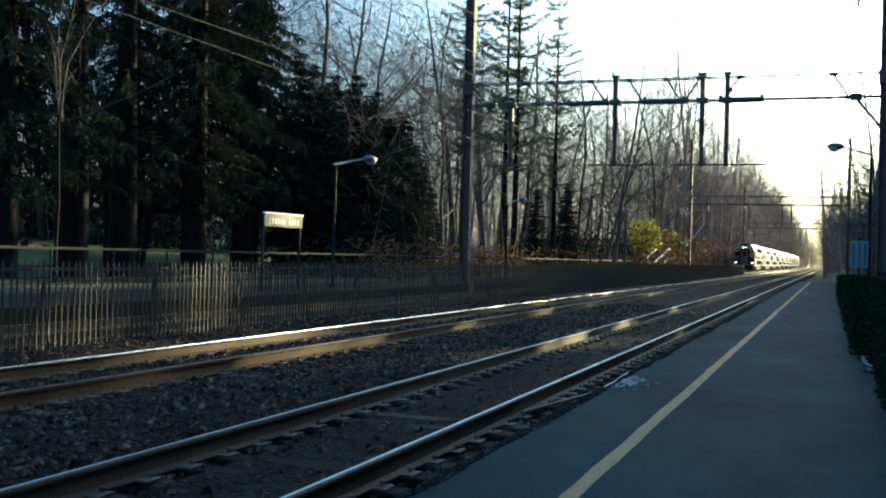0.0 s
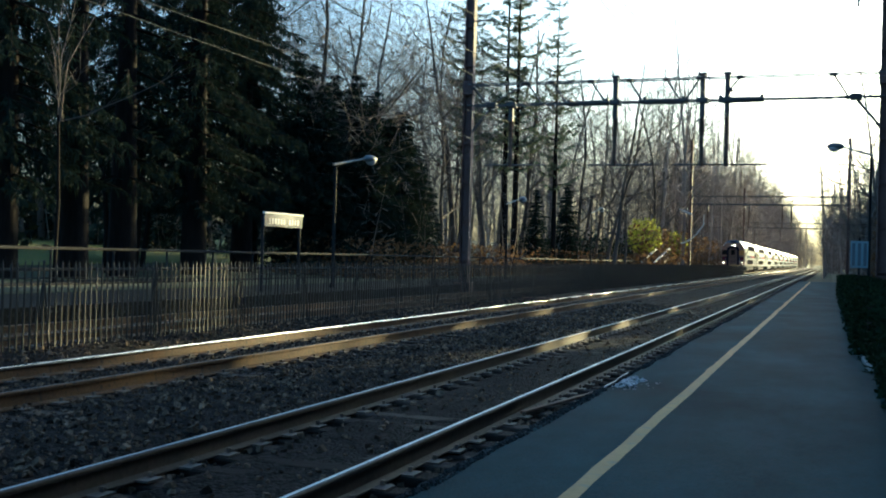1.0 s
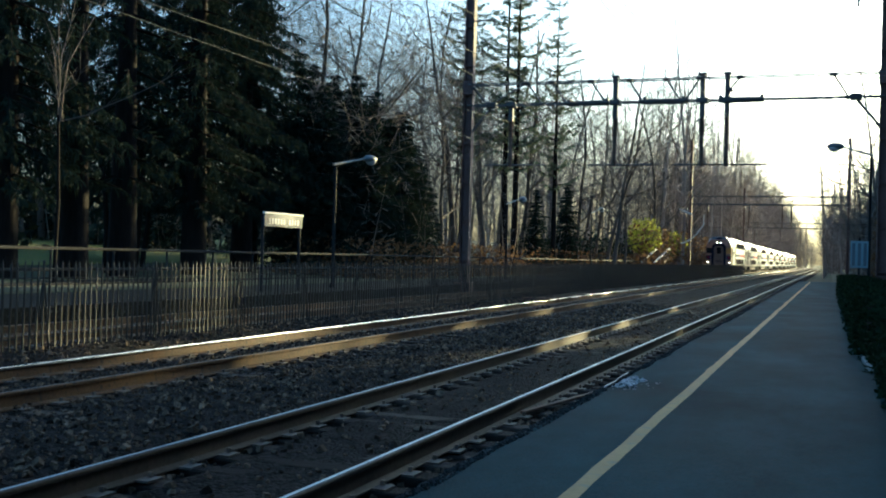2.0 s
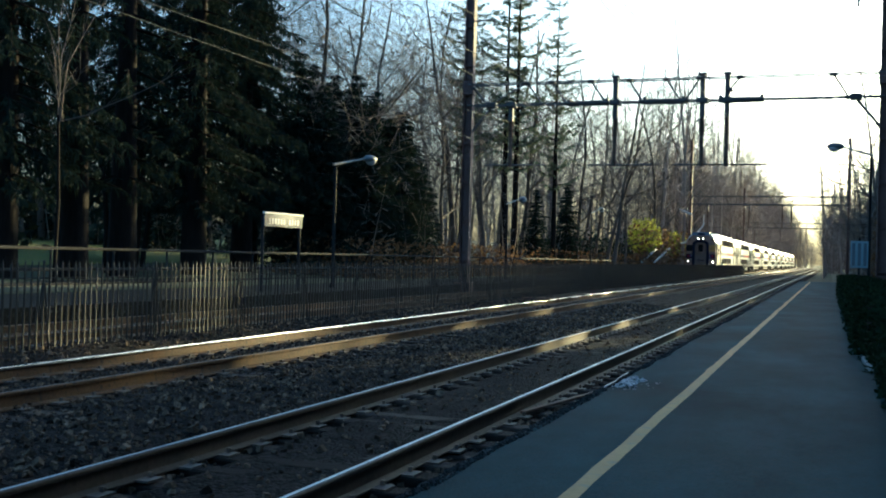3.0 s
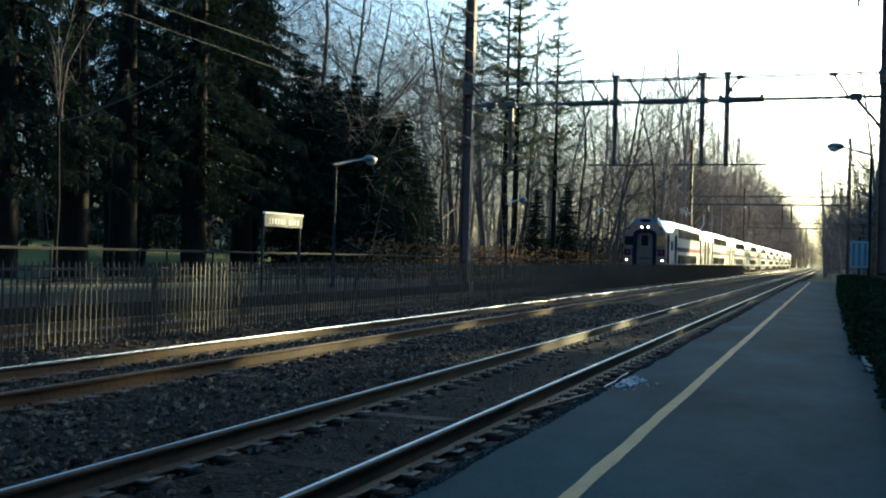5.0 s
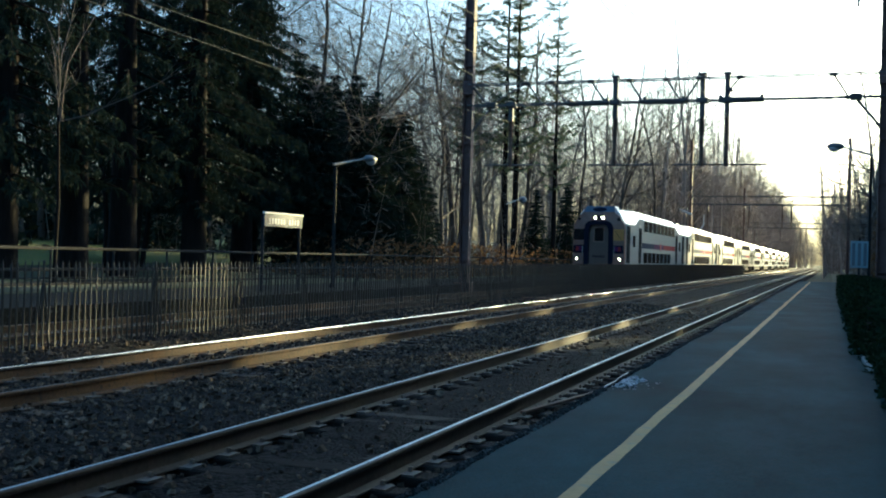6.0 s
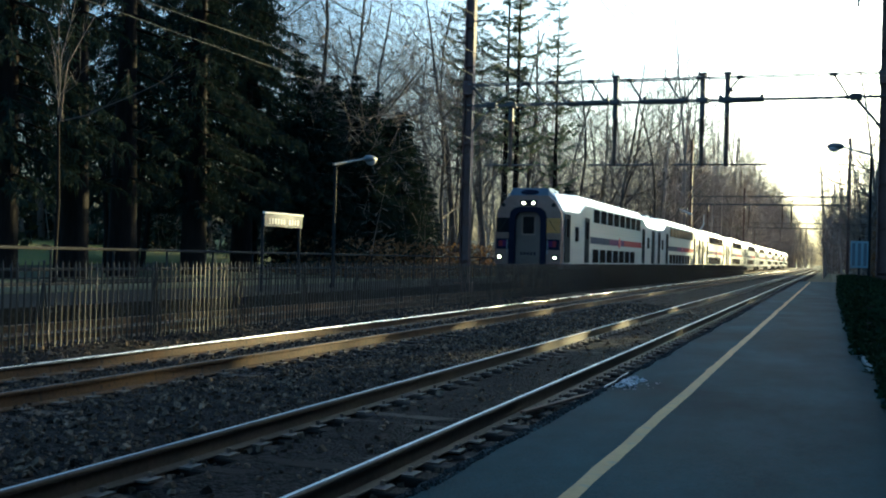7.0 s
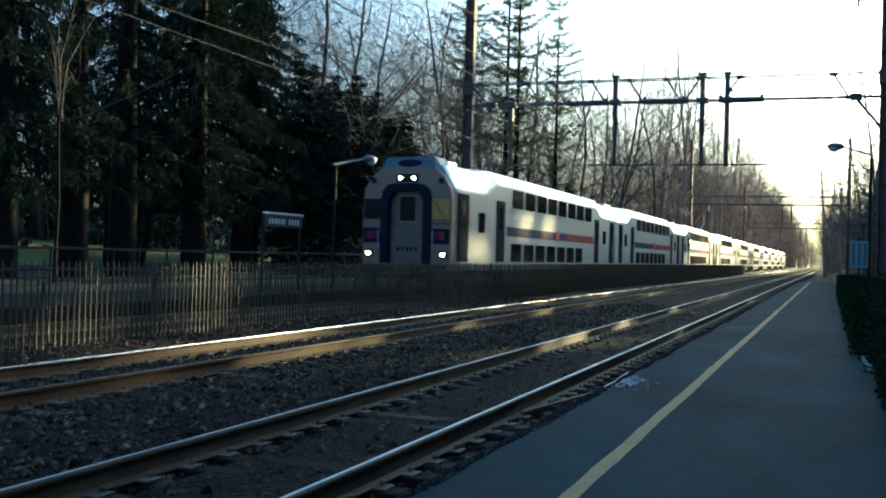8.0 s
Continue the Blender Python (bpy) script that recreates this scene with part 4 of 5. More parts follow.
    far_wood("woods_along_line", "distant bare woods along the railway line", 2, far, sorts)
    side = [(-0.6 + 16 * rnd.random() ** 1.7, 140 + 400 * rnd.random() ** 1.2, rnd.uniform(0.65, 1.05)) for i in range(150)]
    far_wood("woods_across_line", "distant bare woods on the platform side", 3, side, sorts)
    bend = []
    for i in range(150):
        x = -32 + 44 * rnd.random()
        bend.append((x, 476 + 50 * rnd.random(), max(0.3, min(1.25, 1.2 - (x + 15) * 0.075)) * rnd.uniform(0.8, 1.05)))
    far_wood("woods_at_bend", "low woods where the line bends away, haze put into their colour", 6, bend, sorts)
    # woods beside the platform, which shade the tracks
    grove = [(4.8 + 13 * rnd.random(), 10 + 118 * rnd.random(), rnd.uniform(0.55, 0.78)) for i in range(95)]
    grove = [g for g in grove if not (8.2 < across(g[0], g[1]) < 21.0 or 21.6 < across(g[0], g[1]) < 23.8) or rnd.random() < 0.14]
    far_wood("woods_by_platform", "bare woods close behind the platform", 4, grove, sorts)
    shade = [needle_tree(61, 17, 0.3, 0.6, 3.6, M_SPRUCE, M_SHADEBARK, "dense dark conifer beside the platform", whorls=30, arms=7, tufts=38, droop=0.3, size=0.85),
             needle_tree(63, 14, 0.2, 7.4, 2.0, M_SPRUCE, M_SHADEBARK, "tall dark conifer with a bare lower trunk", whorls=24, arms=7, tufts=24, droop=0.2, size=0.7, taper=0.5)]
    row = [(0, 5.6 + 2 * rnd.random(), y + rnd.uniform(-0.5, 0.5), rnd.uniform(0.85, 1.0)) for y in range(-14, 38, 3)]
    row += [(0, 6.5, y, 0.55) for y in (41.0, 44.0)] + [(0, 6.0, 47.0, 0.5)]
    row += [(0, 6.0 + 2.0 * (i % 2), 128.2 + 2.0 * i + 3.2 * (i % 2), rnd.uniform(0.80, 0.87)) for i in range(5)]
    row += [(1, 8.8, y, 1.4) for y in (131.5, 134.5, 137.5, 140.5, 143.0)]
    row += [(0, 6.6 + 2.0 * (i % 2), 147 + 3.2 * i, rnd.uniform(0.62, 0.68)) for i in range(15)]
    row += [(0, 6.5 + 2.5 * rnd.random(), y, rnd.uniform(0.36, 0.44)) for y in range(198, 262, 7)]
    plant(shade, row, rnd)
    # unseen trees added behind the camera to hold back low sky light
    behind = [(-60 + 90 * rnd.random(), -35 - 30 * rnd.random(), rnd.uniform(0.8, 1.1)) for i in range(46)]
    far_wood("woods_at_back", "unseen bare woods added behind the camera to block low sky", 5, [p for p in behind if not -16 < p[0] < 2.5], sorts)
    # thin stems and twigs that fill the wood
    rs = random.Random(78)
    lv, lf = [], []
    for i in range(36000):
        y = 46 + 300 * rs.random() ** 1.5
        x = (-20 - 26 * rs.random() ** 1.2) if y < 110 else (-16.2 - 26 * rs.random() ** 1.4)
        tall = rs.random() < 0.02
        if in_glade(x, y):
            continue
        z = land(x, y) + (0 if tall else 14.5 * rs.random() ** 1.25)
        ln = rs.uniform(3, 8) if tall else rs.uniform(0.35, 1.0) * (1 + y / 100)
        d = Vector((rs.uniform(-1, 1), rs.uniform(-1, 1), 6 if tall else rs.uniform(-0.6, 1.2))).normalized() * ln
        w = Vector((rs.uniform(-1, 1), rs.uniform(-1, 1), rs.uniform(-1, 1))).cross(d).normalized() * (0.022 if tall else 0.012) * (1 + y / 150)
        p, b = Vector((x, y, z)), len(lv)
        u = w.cross(d).normalized() * w.length
        lv += [p + w, p - w * 0.5 + u, p - w * 0.5 - u, p + d]
        lf += [(b, b + 1, b + 3), (b + 1, b + 2, b + 3), (b + 2, b, b + 3)]
    for i in range(30000):
        y = 45 + 60 * rs.random()
        x = -23 - 22 * rs.random()
        if in_glade(x, y):
            continue
        z = land(x, y) + 3 + 16 * rs.random()
        d = Vector((rs.uniform(-1, 1), rs.uniform(-1, 1), rs.uniform(-0.3, 1.2))).normalized() * rs.uniform(0.6, 1.9)
        w = Vector((rs.uniform(-1, 1), rs.uniform(-1, 1), rs.uniform(-1, 1))).cross(d).normalized() * 0.014
        p, b = Vector((x, y, z)), len(lv)
        u = w.cross(d).normalized() * w.length
        lv += [p + w, p - w * 0.5 + u, p - w * 0.5 - u, p + d]
        lf += [(b, b + 1, b + 3), (b + 1, b + 2, b + 3), (b + 2, b, b + 3)]
    for i in range(13000):
        left = rs.random() < 0.6
        y = 240 + 285 * rs.random() if left else 62 + 440 * rs.random() ** 1.3
        x = -15.6 - 14 * rs.random() if left else (2.4 if y < 140 else -0.4) + 7 * rs.random() ** 1.4
        z = land(min(x, -19) if left else 3, y) + (21 if left else 11) * rs.random() ** 1.25
        ln = rs.uniform(0.8, 2.2) * (1 + y / 200)
        d = Vector((rs.uniform(-1, 1), rs.uniform(-1, 1), rs.uniform(-0.2, 1.6))).normalized() * ln
        w = Vector((rs.uniform(-1, 1), rs.uniform(-1, 1), rs.uniform(-1, 1))).cross(d).normalized() * (0.014 + y / 5000)
        p, b = Vector((x, y, z)), len(lv)
        u = w.cross(d).normalized() * w.length
        lv += [p + w, p - w * 0.5 + u, p - w * 0.5 - u, p + d]
        lf += [(b, b + 1, b + 3), (b + 1, b + 2, b + 3), (b + 2, b, b + 3)]
    tagged(raw("saplings", lv, lf, M_TWIG), "dense thin grey-brown saplings and twigs", "saplings", kind="stuff")
    # evergreen scrub that closes the view between the trunks
    rr = random.Random(77)

    def low():
        y = 8 + 230 * rr.random()
        x = -50 - 8 * rr.random() if y < 100 else -21 - 10 * rr.random()
        return (x, y, land(x, y) + (3.6 + 2.0 * noise.noise((y * 0.2, 0, 0))) * rr.random() ** 1.3)
    lv, lf = leaf_cloud(rr, 16000, low, 0.55)

    def clumps():
        while True:
            x, y = -34 - 14 * rr.random(), 16 + 46 * rr.random()
            if noise.noise((x * 0.22, y * 0.22, 6.0)) > -0.05 and not in_glade(x, y):
                return (x, y, land(x, y) + 3.4 * rr.random() ** 1.2)
    v2, f2 = leaf_cloud(rr, 9000, clumps, 0.5)
    lf += [tuple(i + len(lv) for i in f) for f in f2]
    lv += v2
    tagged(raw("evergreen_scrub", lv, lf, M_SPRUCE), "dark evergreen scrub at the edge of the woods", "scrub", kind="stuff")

    def thicket():
        y = 47 + 75 * rr.random()
        x = 2.3 + 2.2 * rr.random() + 0.02 * (y - 47)
        return (x, y, land(x, y) + (4.5 + 2.5 * noise.noise((y * 0.15, 3, 0))) * rr.random() ** 1.2)
    lv, lf = leaf_cloud(rr, 7000, thicket, 0.3)
    tagged(raw("thicket", lv, lf, M_BRUSH), "dark brown thicket behind the platform end", "brush", kind="stuff")


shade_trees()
woods()


def undergrowth():
    rnd = random.Random(9)

    def spot():
        y = 44 + 150 * rnd.random() ** 1.4
        x = -19.0 - 6 * rnd.random() ** 1.5
        return (x, y, land(x, y) + 1.8 * rnd.random() ** 2)
    lv, lf = leaf_cloud(rnd, 16000, spot, 0.22)

    def verge():
        y = 100 + 300 * rnd.random() ** 1.2
        x = -15.3 - 3 * rnd.random()
        return (x, y, land(-19, y) + 4.5 * rnd.random() ** 1.6)
    v2, f2 = leaf_cloud(rnd, 9000, verge, 0.42)
    lf += [tuple(i + len(lv) for i in f) for f in f2]
    lv += v2
    tagged(raw("brush", lv, lf, M_BRUSH), "tangled dry reddish-brown brush under the trees", "brush", kind="stuff")
    for x, y, r, h in ((-17.2, 104, 1.8, 4.9), (-17.3, 126, 1.5, 4.4)):
        t = empty("bush", "sunlit yellow-green bush beside the line", "bush", "yellow-green bushes")
        wood = Tubes()
        for k in range(9):
            a = k * 0.7
            wood.tube([Vector((0, 0, -0.1)), Vector((math.cos(a) * r * 0.3, math.sin(a) * r * 0.3, h * 0.5)), Vector((math.cos(a) * r * 0.7, math.sin(a) * r * 0.7, h * 0.9))], [0.05, 0.03, 0.01], 4)
        raw("stems", wood.v, wood.f, M_BARK, t)

        def pt():
            while True:
                p = Vector((rnd.uniform(-1, 1), rnd.uniform(-1, 1), rnd.uniform(-1, 1)))
                if 0.35 < p.length < 1 + 0.25 * noise.noise(p * 2.5):
                    return (p.x * r, p.y * r, h * 0.72 + p.z * h * 0.36)
        lv, lf = leaf_cloud(rnd, 1500, pt, 0.22)
        raw("crown", lv, lf, M_BUSH, t)
        t.location = (x, y, land(-19, y))
    # hedge behind the platform
    hd = empty("hedge", "dark clipped evergreen hedge behind the platform", "hedge")

    def hp():
        y = 4.0 + 42 * rnd.random()
        bulge = 0.10 * noise.noise((y * 0.9, 2, 0)) - 0.05 + (0.13 if y < 14.2 else 0)
        a = rnd.random()
        if a < 0.55:
            return (0.39 + bulge + 0.15 * rnd.random(), y, 0.2 + 0.80 * rnd.random())
        return (0.46 + bulge + 1.0 * rnd.random(), y, 0.92 + 0.12 * noise.noise((y * 1.3, 5, 1)) + 0.1 * rnd.random())
    lv, lf = leaf_cloud(rnd, 22000, hp, 0.075)
    raw("leaves", lv, lf, M_HEDGE, hd)
    # added solid box, coloured dark for the shade between the leaves
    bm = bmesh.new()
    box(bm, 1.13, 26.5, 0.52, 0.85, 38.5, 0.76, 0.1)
    part("dense_core", bm, M_SHADEBARK, hd)


undergrowth()


# ---- station things ----
def station_sign():
    s = empty("station_sign", "blue station name sign with white top on two posts", "sign")
    x, y0, y1 = -15.2, 26.4, 28.6
    for y in (y0, y1):
        bm = bmesh.new()
        box(bm, x, y, 1.25, 0.07, 0.07, 2.3, 0.008)
        part("post", bm, M_LAMPMETAL, s)
    bm = bmesh.new()
    box(bm, x + 0.055, (y0 + y1) / 2, 2.26, 0.04, 2.3, 0.36, 0.006)
    part("board", bm, M_SIGNBLUE, s, "glossy dark blue board")
    bm = bmesh.new()
    box(bm, x + 0.055, (y0 + y1) / 2, 2.47, 0.08, 2.36, 0.06, 0.006)
    part("top_strip", bm, M_WHITE, s, "white strip along the top")
    for i in range(11):
        if i == 6:
            continue
        bm = bmesh.new()
        box(bm, x + 0.079, y0 + 0.25 + 0.17 * i, 2.24, 0.006, 0.10, 0.16)
        part("letter_bar", bm, M_WHITE, s)


def cobra_lamp(x, y, h, dx, dy, label):
    s = empty("platform_lamp", label, "lamp post", "platform lamps")
    bm = bmesh.new()
    rod(bm, (x, y, 0.15), (x, y, h), 0.065, 0.045, 10)
    rod(bm, (x, y, 0.15), (x, y, 0.35), 0.12, 0.09, 10)
    part("pole", bm, M_LAMPMETAL, s)
    ex, ey = x + dx, y + dy
    bm = bmesh.new()
    rod(bm, (x - dx * 0.08, y - dy * 0.08, h - 0.04), (ex, ey, h + 0.34), 0.045, 0.035)
    part("arm", bm, M_GALV, s)
    ln = math.hypot(dx, dy)
    m = Matrix.Translation((ex + dx / ln * 0.22, ey + dy / ln * 0.22, h + 0.34)) @ Matrix.Rotation(math.atan2(dy, dx), 4, "Z")
    bm = bmesh.new()
    bmesh.ops.create_uvsphere(bm, u_segments=14, v_segments=8, radius=1, matrix=m @ Matrix.Diagonal((0.34, 0.18, 0.14, 1)))
    part("head", bm, M_GALV, s, smooth=True)
    bm = bmesh.new()
    bmesh.ops.create_uvsphere(bm, u_segments=14, v_segments=8, radius=1, matrix=m @ Matrix.Translation((0.05, 0, -0.05)) @ Matrix.Diagonal((0.24, 0.165, 0.17, 1)))
    part("lens", bm, M_GLOBE, s, "pale rounded lens", smooth=True)


def notice_board():
    s = empty("notice_board", "pale blue-white notice panel on a post by the hedge", "sign")
    x, y = 0.95, 38.0
    bm = bmesh.new()
    rod(bm, (x, y, 0.1), (x, y, 2.35), 0.035)
    part("post", bm, M_LAMPMETAL, s)
    bm = bmesh.new()
    box(bm, x, y - 0.05, 1.80, 0.56, 0.03, 0.9, 0.006)
    part("panel", bm, M_PALEBLUE, s)
    for i in range(3):
        bm = bmesh.new()
        box(bm, x - 0.18 + 0.18 * i, y - 0.069, 1.80, 0.10, 0.006, 0.76)
        part("text_bar", bm, M_BROW, s)


station_sign()
cobra_lamp(-15.6, 31.8, 4.35, 0.35, 1.7, "slender dark lamp post with cobra head, far platform")
cobra_lamp(1.45, 44.0, 5.75, -1.1, 0.0, "slender dark lamp post with cobra head beside the hedge")
for lx, ly, lh in ((-16, 53.2, 4.2), (-16, 74.2, 4.7)):
    cobra_lamp(lx, ly, lh, 0.3, 1.5, "slender dark lamp post with cobra head, far platform")
notice_board()


def small_things():
    rnd = random.Random(4)
    p = empty("loose_plank", "weathered brown plank lying beside the platform edge", "plank")
    bm = bmesh.new()
    box(bm, 0, 0, 0, 0.055, 2.55, 0.03, 0.006)
    part("board", bm, M_PLANK, p)
    p.matrix_basis = pose(-2.60, 11.3, -0.128, 0, 0, -9.5)
    bm = bmesh.new()
    for k in range(150):
        a, r = rnd.uniform(0, 6.28), rnd.random() ** 0.7
        x, y = -1.90 + abs(math.cos(a)) * r * (0.20 if k < 105 else 0.42), (10.40 if k < 105 else 10.25) + math.sin(a) * r * 0.55
        s = (0.005 + 0.018 * rnd.random() ** 2) * (1.0 if k < 105 else 0.5)
        bmesh.ops.create_cone(bm, cap_ends=True, segments=7, radius1=s, radius2=s * 0.7, depth=0.008, matrix=Matrix.Translation((x, y, 0.208)) @ Matrix.Rotation(rnd.uniform(0, 6), 4, "Z") @ Matrix.Diagonal((1, rnd.uniform(0.6, 2.2), 1, 1)))
    tagged(link("spilled_grit", bm, M_FROST), "patch of spilled pale grit on the asphalt", "grit", kind="stuff")
    st = empty("metal_strip", "thin bent pale metal strip at the platform edge", "metal strip")
    t = Tubes()
    t.tube([Vector((-1.93, 9.70, 0.222)), Vector((-1.92, 10.2, 0.228)), Vector((-1.955, 10.6, 0.222)), Vector((-1.95, 11.05, 0.224))], [0.007] * 4, 5)
    raw("strip", t.v, t.f, M_GLOBE, st)
    st = empty("edging_stone", "pale worn edging stone at the hedge foot", "stone")
    bm = bmesh.new()
    box(bm, 0, 0, 0, 0.05, 1.5, 0.07, 0.015)
    for v in bm.verts:
        v.co.x += 0.012 * noise.noise(v.co * 2.0)
    part("stone", bm, M_CONCRETE, st)
    st.matrix_basis = pose(0.455, 13.5, 0.245, 0, 0, 2.0)


def steps_and_rail():
    """Timber steps with a sloping handrail behind the far platform."""
    g = empty("timber_steps", "pale weathered timber steps with sloping handrail", "steps")
    x, y0, dy, z0 = -16.6, 103.5, 1.1, 0.25
    for i in range(9):
        bm = bmesh.new()
        box(bm, x, y0 + dy * i, z0 + 0.17 * i, 1.3, dy * 0.95, 0.17, 0.01)
        part("step", bm, M_PLANK, g)
    for e in (-0.62, 0.62):
        for i in (0, 3, 6, 9):
            bm = bmesh.new()
            box(bm, x + e, y0 + dy * i, z0 + 0.17 * i + 0.45, 0.09, 0.09, 1.1, 0.01)
            part("post", bm, M_PLANK, g)
        bm = bmesh.new()
        a, b = Vector((x + e, y0 - 0.3, z0 + 0.95)), Vector((x + e, y0 + dy * 9.3, z0 + 0.17 * 9 + 1.0))
        m = Matrix.Translation((a + b) / 2) @ (b - a).to_track_quat("Y", "Z").to_matrix().to_4x4()
        box(bm, 0, 0, 0, 0.14, (b - a).length, 0.14, 0.01, m)
        part("handrail", bm, M_WHITE, g)


def hanging_cable():
    """A slack pale cable and insulators beside the second portal's mast."""
    g = empty("hanging_cable", "slack pale cable hanging beside a catenary mast", "cable")
    pts = [Vector((-14.75 + 2.3 * f, 113.0, 3.3 + 0.25 * f + 1.75 * f * f)) for f in (0, 0.2, 0.4, 0.6, 0.8, 1.0)]
    t = Tubes()
    t.tube(pts, [0.09] * 6, 6)
    raw("cable", t.v, t.f, M_WHITE, g, smooth=True)
    bm = bmesh.new()
    rod(bm, (-12.45, 113, 5.2), (-12.45, 113, 6.4), 0.06)
    part("drop_rod", bm, M_WHITE, g)
    bm = bmesh.new()
    rod(bm, (-15.2, 114.5, 6.95), (-13.9, 114.5, 6.45), 0.11)
    part("insulator", bm, M_WHITE, g)


steps_and_rail()
hanging_cable()
small_things()


# ---- the train ----
CAR, PITCHED = 25.75, 26.15


def section(w, zs, zt, xt):
    """Half outline from the sill up to the roof's middle."""
    return [(w - 0.06, 0.92), (w, 1.10), (w, 2.2), (w - 0.01, zs - 0.08), (w - 0.04, zs), (xt + 0.06, zt - 0.06), (xt - 0.10, zt), (0.5, zt + 0.06), (0, zt + 0.08)]


def car_shell(cab):
    st = [(0.0 if not cab else 0.42, 1.46, 3.46, 4.20, 0.95), (0.6, 1.5, 3.48, 4.24, 1.0), (3.3, 1.5, 3.52, 4.26, 1.02), (3.5, 1.5, 3.56, 4.28, 1.03), (4.7, 1.51, 3.93, 4.36, 1.12),
          (21.0, 1.51, 3.93, 4.36, 1.12), (22.2, 1.5, 3.56, 4.28, 1.03), (22.4, 1.5, 3.52, 4.26, 1.02), (CAR, 1.48, 3.48, 4.22, 0.98)]
    bm = bmesh.new()
    rings = []
    for y, w, zs, zt, xt in st:
        h = section(w, zs, zt, xt)
        full = h + [(-x, z) for x, z in reversed(h[:-1])]
        rings.append([bm.verts.new((x, y, z)) for x, z in full])
    k = len(rings[0])
    for a, b in zip(rings, rings[1:]):
        for i in range(k - 1):
            f = bm.faces.new((a[i], a[i + 1], b[i + 1], b[i]))
            f.material_index = 1 if 4 <= i <= 11 else 0
        bm.faces.new((a[k - 1], a[0], b[0], b[k - 1]))
    bm.faces.new(rings[0])
    bm.faces.new(rings[-1])
    return bm


def panel(bm, side, y0, y1, z0, z1, out=0.004, thick=0.03):
    x = side * (1.515 + out - thick / 2)
    box(bm, x, (y0 + y1) / 2, (z0 + z1) / 2, thick, y1 - y0, z1 - z0, 0.006)


def window_mesh(w, h):
    bm = bmesh.new()
    box(bm, 0, 0, 0, 0.03, w, h, 0.01)
    return bm


def shared(name, bm, material):
    me = bpy.data.meshes.new(name)
    bmesh.ops.recalc_face_normals(bm, faces=bm.faces)
    bm.to_mesh(me)
    bm.free()
    me.materials.append(material)
    return me


def put(name, me, parent, m, label=""):
    ob = new(name, me)
    ob.parent = parent
    ob.matrix_basis = m
    if label:
        ob["label"] = label
    return ob


def coach(cab):
    lab = "silver bilevel cab car with lit headlights leading the train" if cab else "silver bilevel passenger coach with striped sides in the train"
    c = empty("cab_car" if cab else "passenger_coach", lab, "train car", "" if cab else "coaches")
    body = link("body", car_shell(cab), [M_STAINLESS, M_ROOF], c, "brushed stainless body shell")
    win = shared("window", window_mesh(1.34, 0.66), M_GLASS)
    small = shared("small_window", window_mesh(0.62, 0.66), M_GLASS)
    bm = bmesh.new()
    box(bm, 0, 0, 0, 0.04, 0.98, 2.12, 0.02)
    door = shared("door", bm, M_DOOR)
    bm = bmesh.new()
    box(bm, 0, 0, 0, 0.02, 0.42, 0.8, 0.02)
    dwin = shared("door_window", bm, M_GLASS)
    for s in (-1, 1):
        x = s * 1.515
        for i in range(8):
            put("window", win, c, pose(x, 7.1 + 1.715 * i, 3.49))
        for i in range(7):
            put("window", win, c, pose(x, 7.0 + 1.715 * i, 1.54))
        put("small_window", small, c, pose(x - s * 0.006, 2.9, 2.49))
        put("small_window", small, c, pose(x - s * 0.006, 23.0, 2.49))
        for y in ((1.05, 5.0, 21.1, 24.9) if cab else (1.35, 5.0, 21.1, 24.7)):
            d = put("door", door, c, pose(x - s * 0.004, y, 2.26), "dark sliding door")
            put("door_window", dwin, d, pose(s * 0.014, 0, 0.45))
        for (y0, y1, m) in ((5.75, 10.4, M_BLUE), (10.4, 14.6, M_PURPLE), (14.6, 20.4, M_RED)):
            bm = bmesh.new()
            panel(bm, s, y0, y1 - 0.004, 2.13, 2.46)
            part("stripe", bm, m, c)
        bm = bmesh.new()
        rod(bm, (s * 1.50, 13.2, 2.295), (s * 1.53, 13.2, 2.295), 0.27, sides=20)
        part("emblem", bm, M_PINK, c, "round pinkish red emblem")
        bm = bmesh.new()
        for z in (1.02, 1.96, 2.72, 3.02):
            panel(bm, s, 5.75, 20.4, z, z + 0.035, 0.006)
        part("rub_rails", bm, M_STAINLESS, c)
    # roof equipment, underframe and bogies
    for y in (1.8, 23.8):
        bm = bmesh.new()
        box(bm, 0, y, 4.36, 1.3, 1.9, 0.16, 0.05)
        part("roof_unit", bm, M_ROOF, c)
    bm = bmesh.new()
    box(bm, 0, 12.9, 0.68, 2.8, 13.5, 0.62, 0.06)
    for y in (1.0, 24.8):
        box(bm, 0, y, 0.80, 2.6, 1.2, 0.35, 0.05)
    part("underframe", bm, M_UNDER, c)
    for yb in (3.6, 22.2):
        bm = bmesh.new()
        for s in (-1, 1):
            box(bm, s * 1.02, yb, 0.52, 0.16, 3.4, 0.26, 0.05)
            for e in (-1.3, 1.3):
                box(bm, s * 1.08, yb + e, 0.42, 0.2, 0.4, 0.36, 0.05)
        box(bm, 0, yb, 0.6, 2.0, 0.5, 0.3, 0.04)
        bg = part("bogie", bm, M_UNDER, c)
        for e in (-1.3, 1.3):
            for s in (-1, 1):
                bm = bmesh.new()
                rod(bm, (s * 0.72, yb + e, 0.42), (s * 0.84, yb + e, 0.42), 0.42, sides=24)
                rod(bm, (s * 0.69, yb + e, 0.42), (s * 0.72, yb + e, 0.42), 0.45, sides=24)
                part("wheel", bm, M_RUST, bg)
    # gangway at the rear
    bm = bmesh.new()
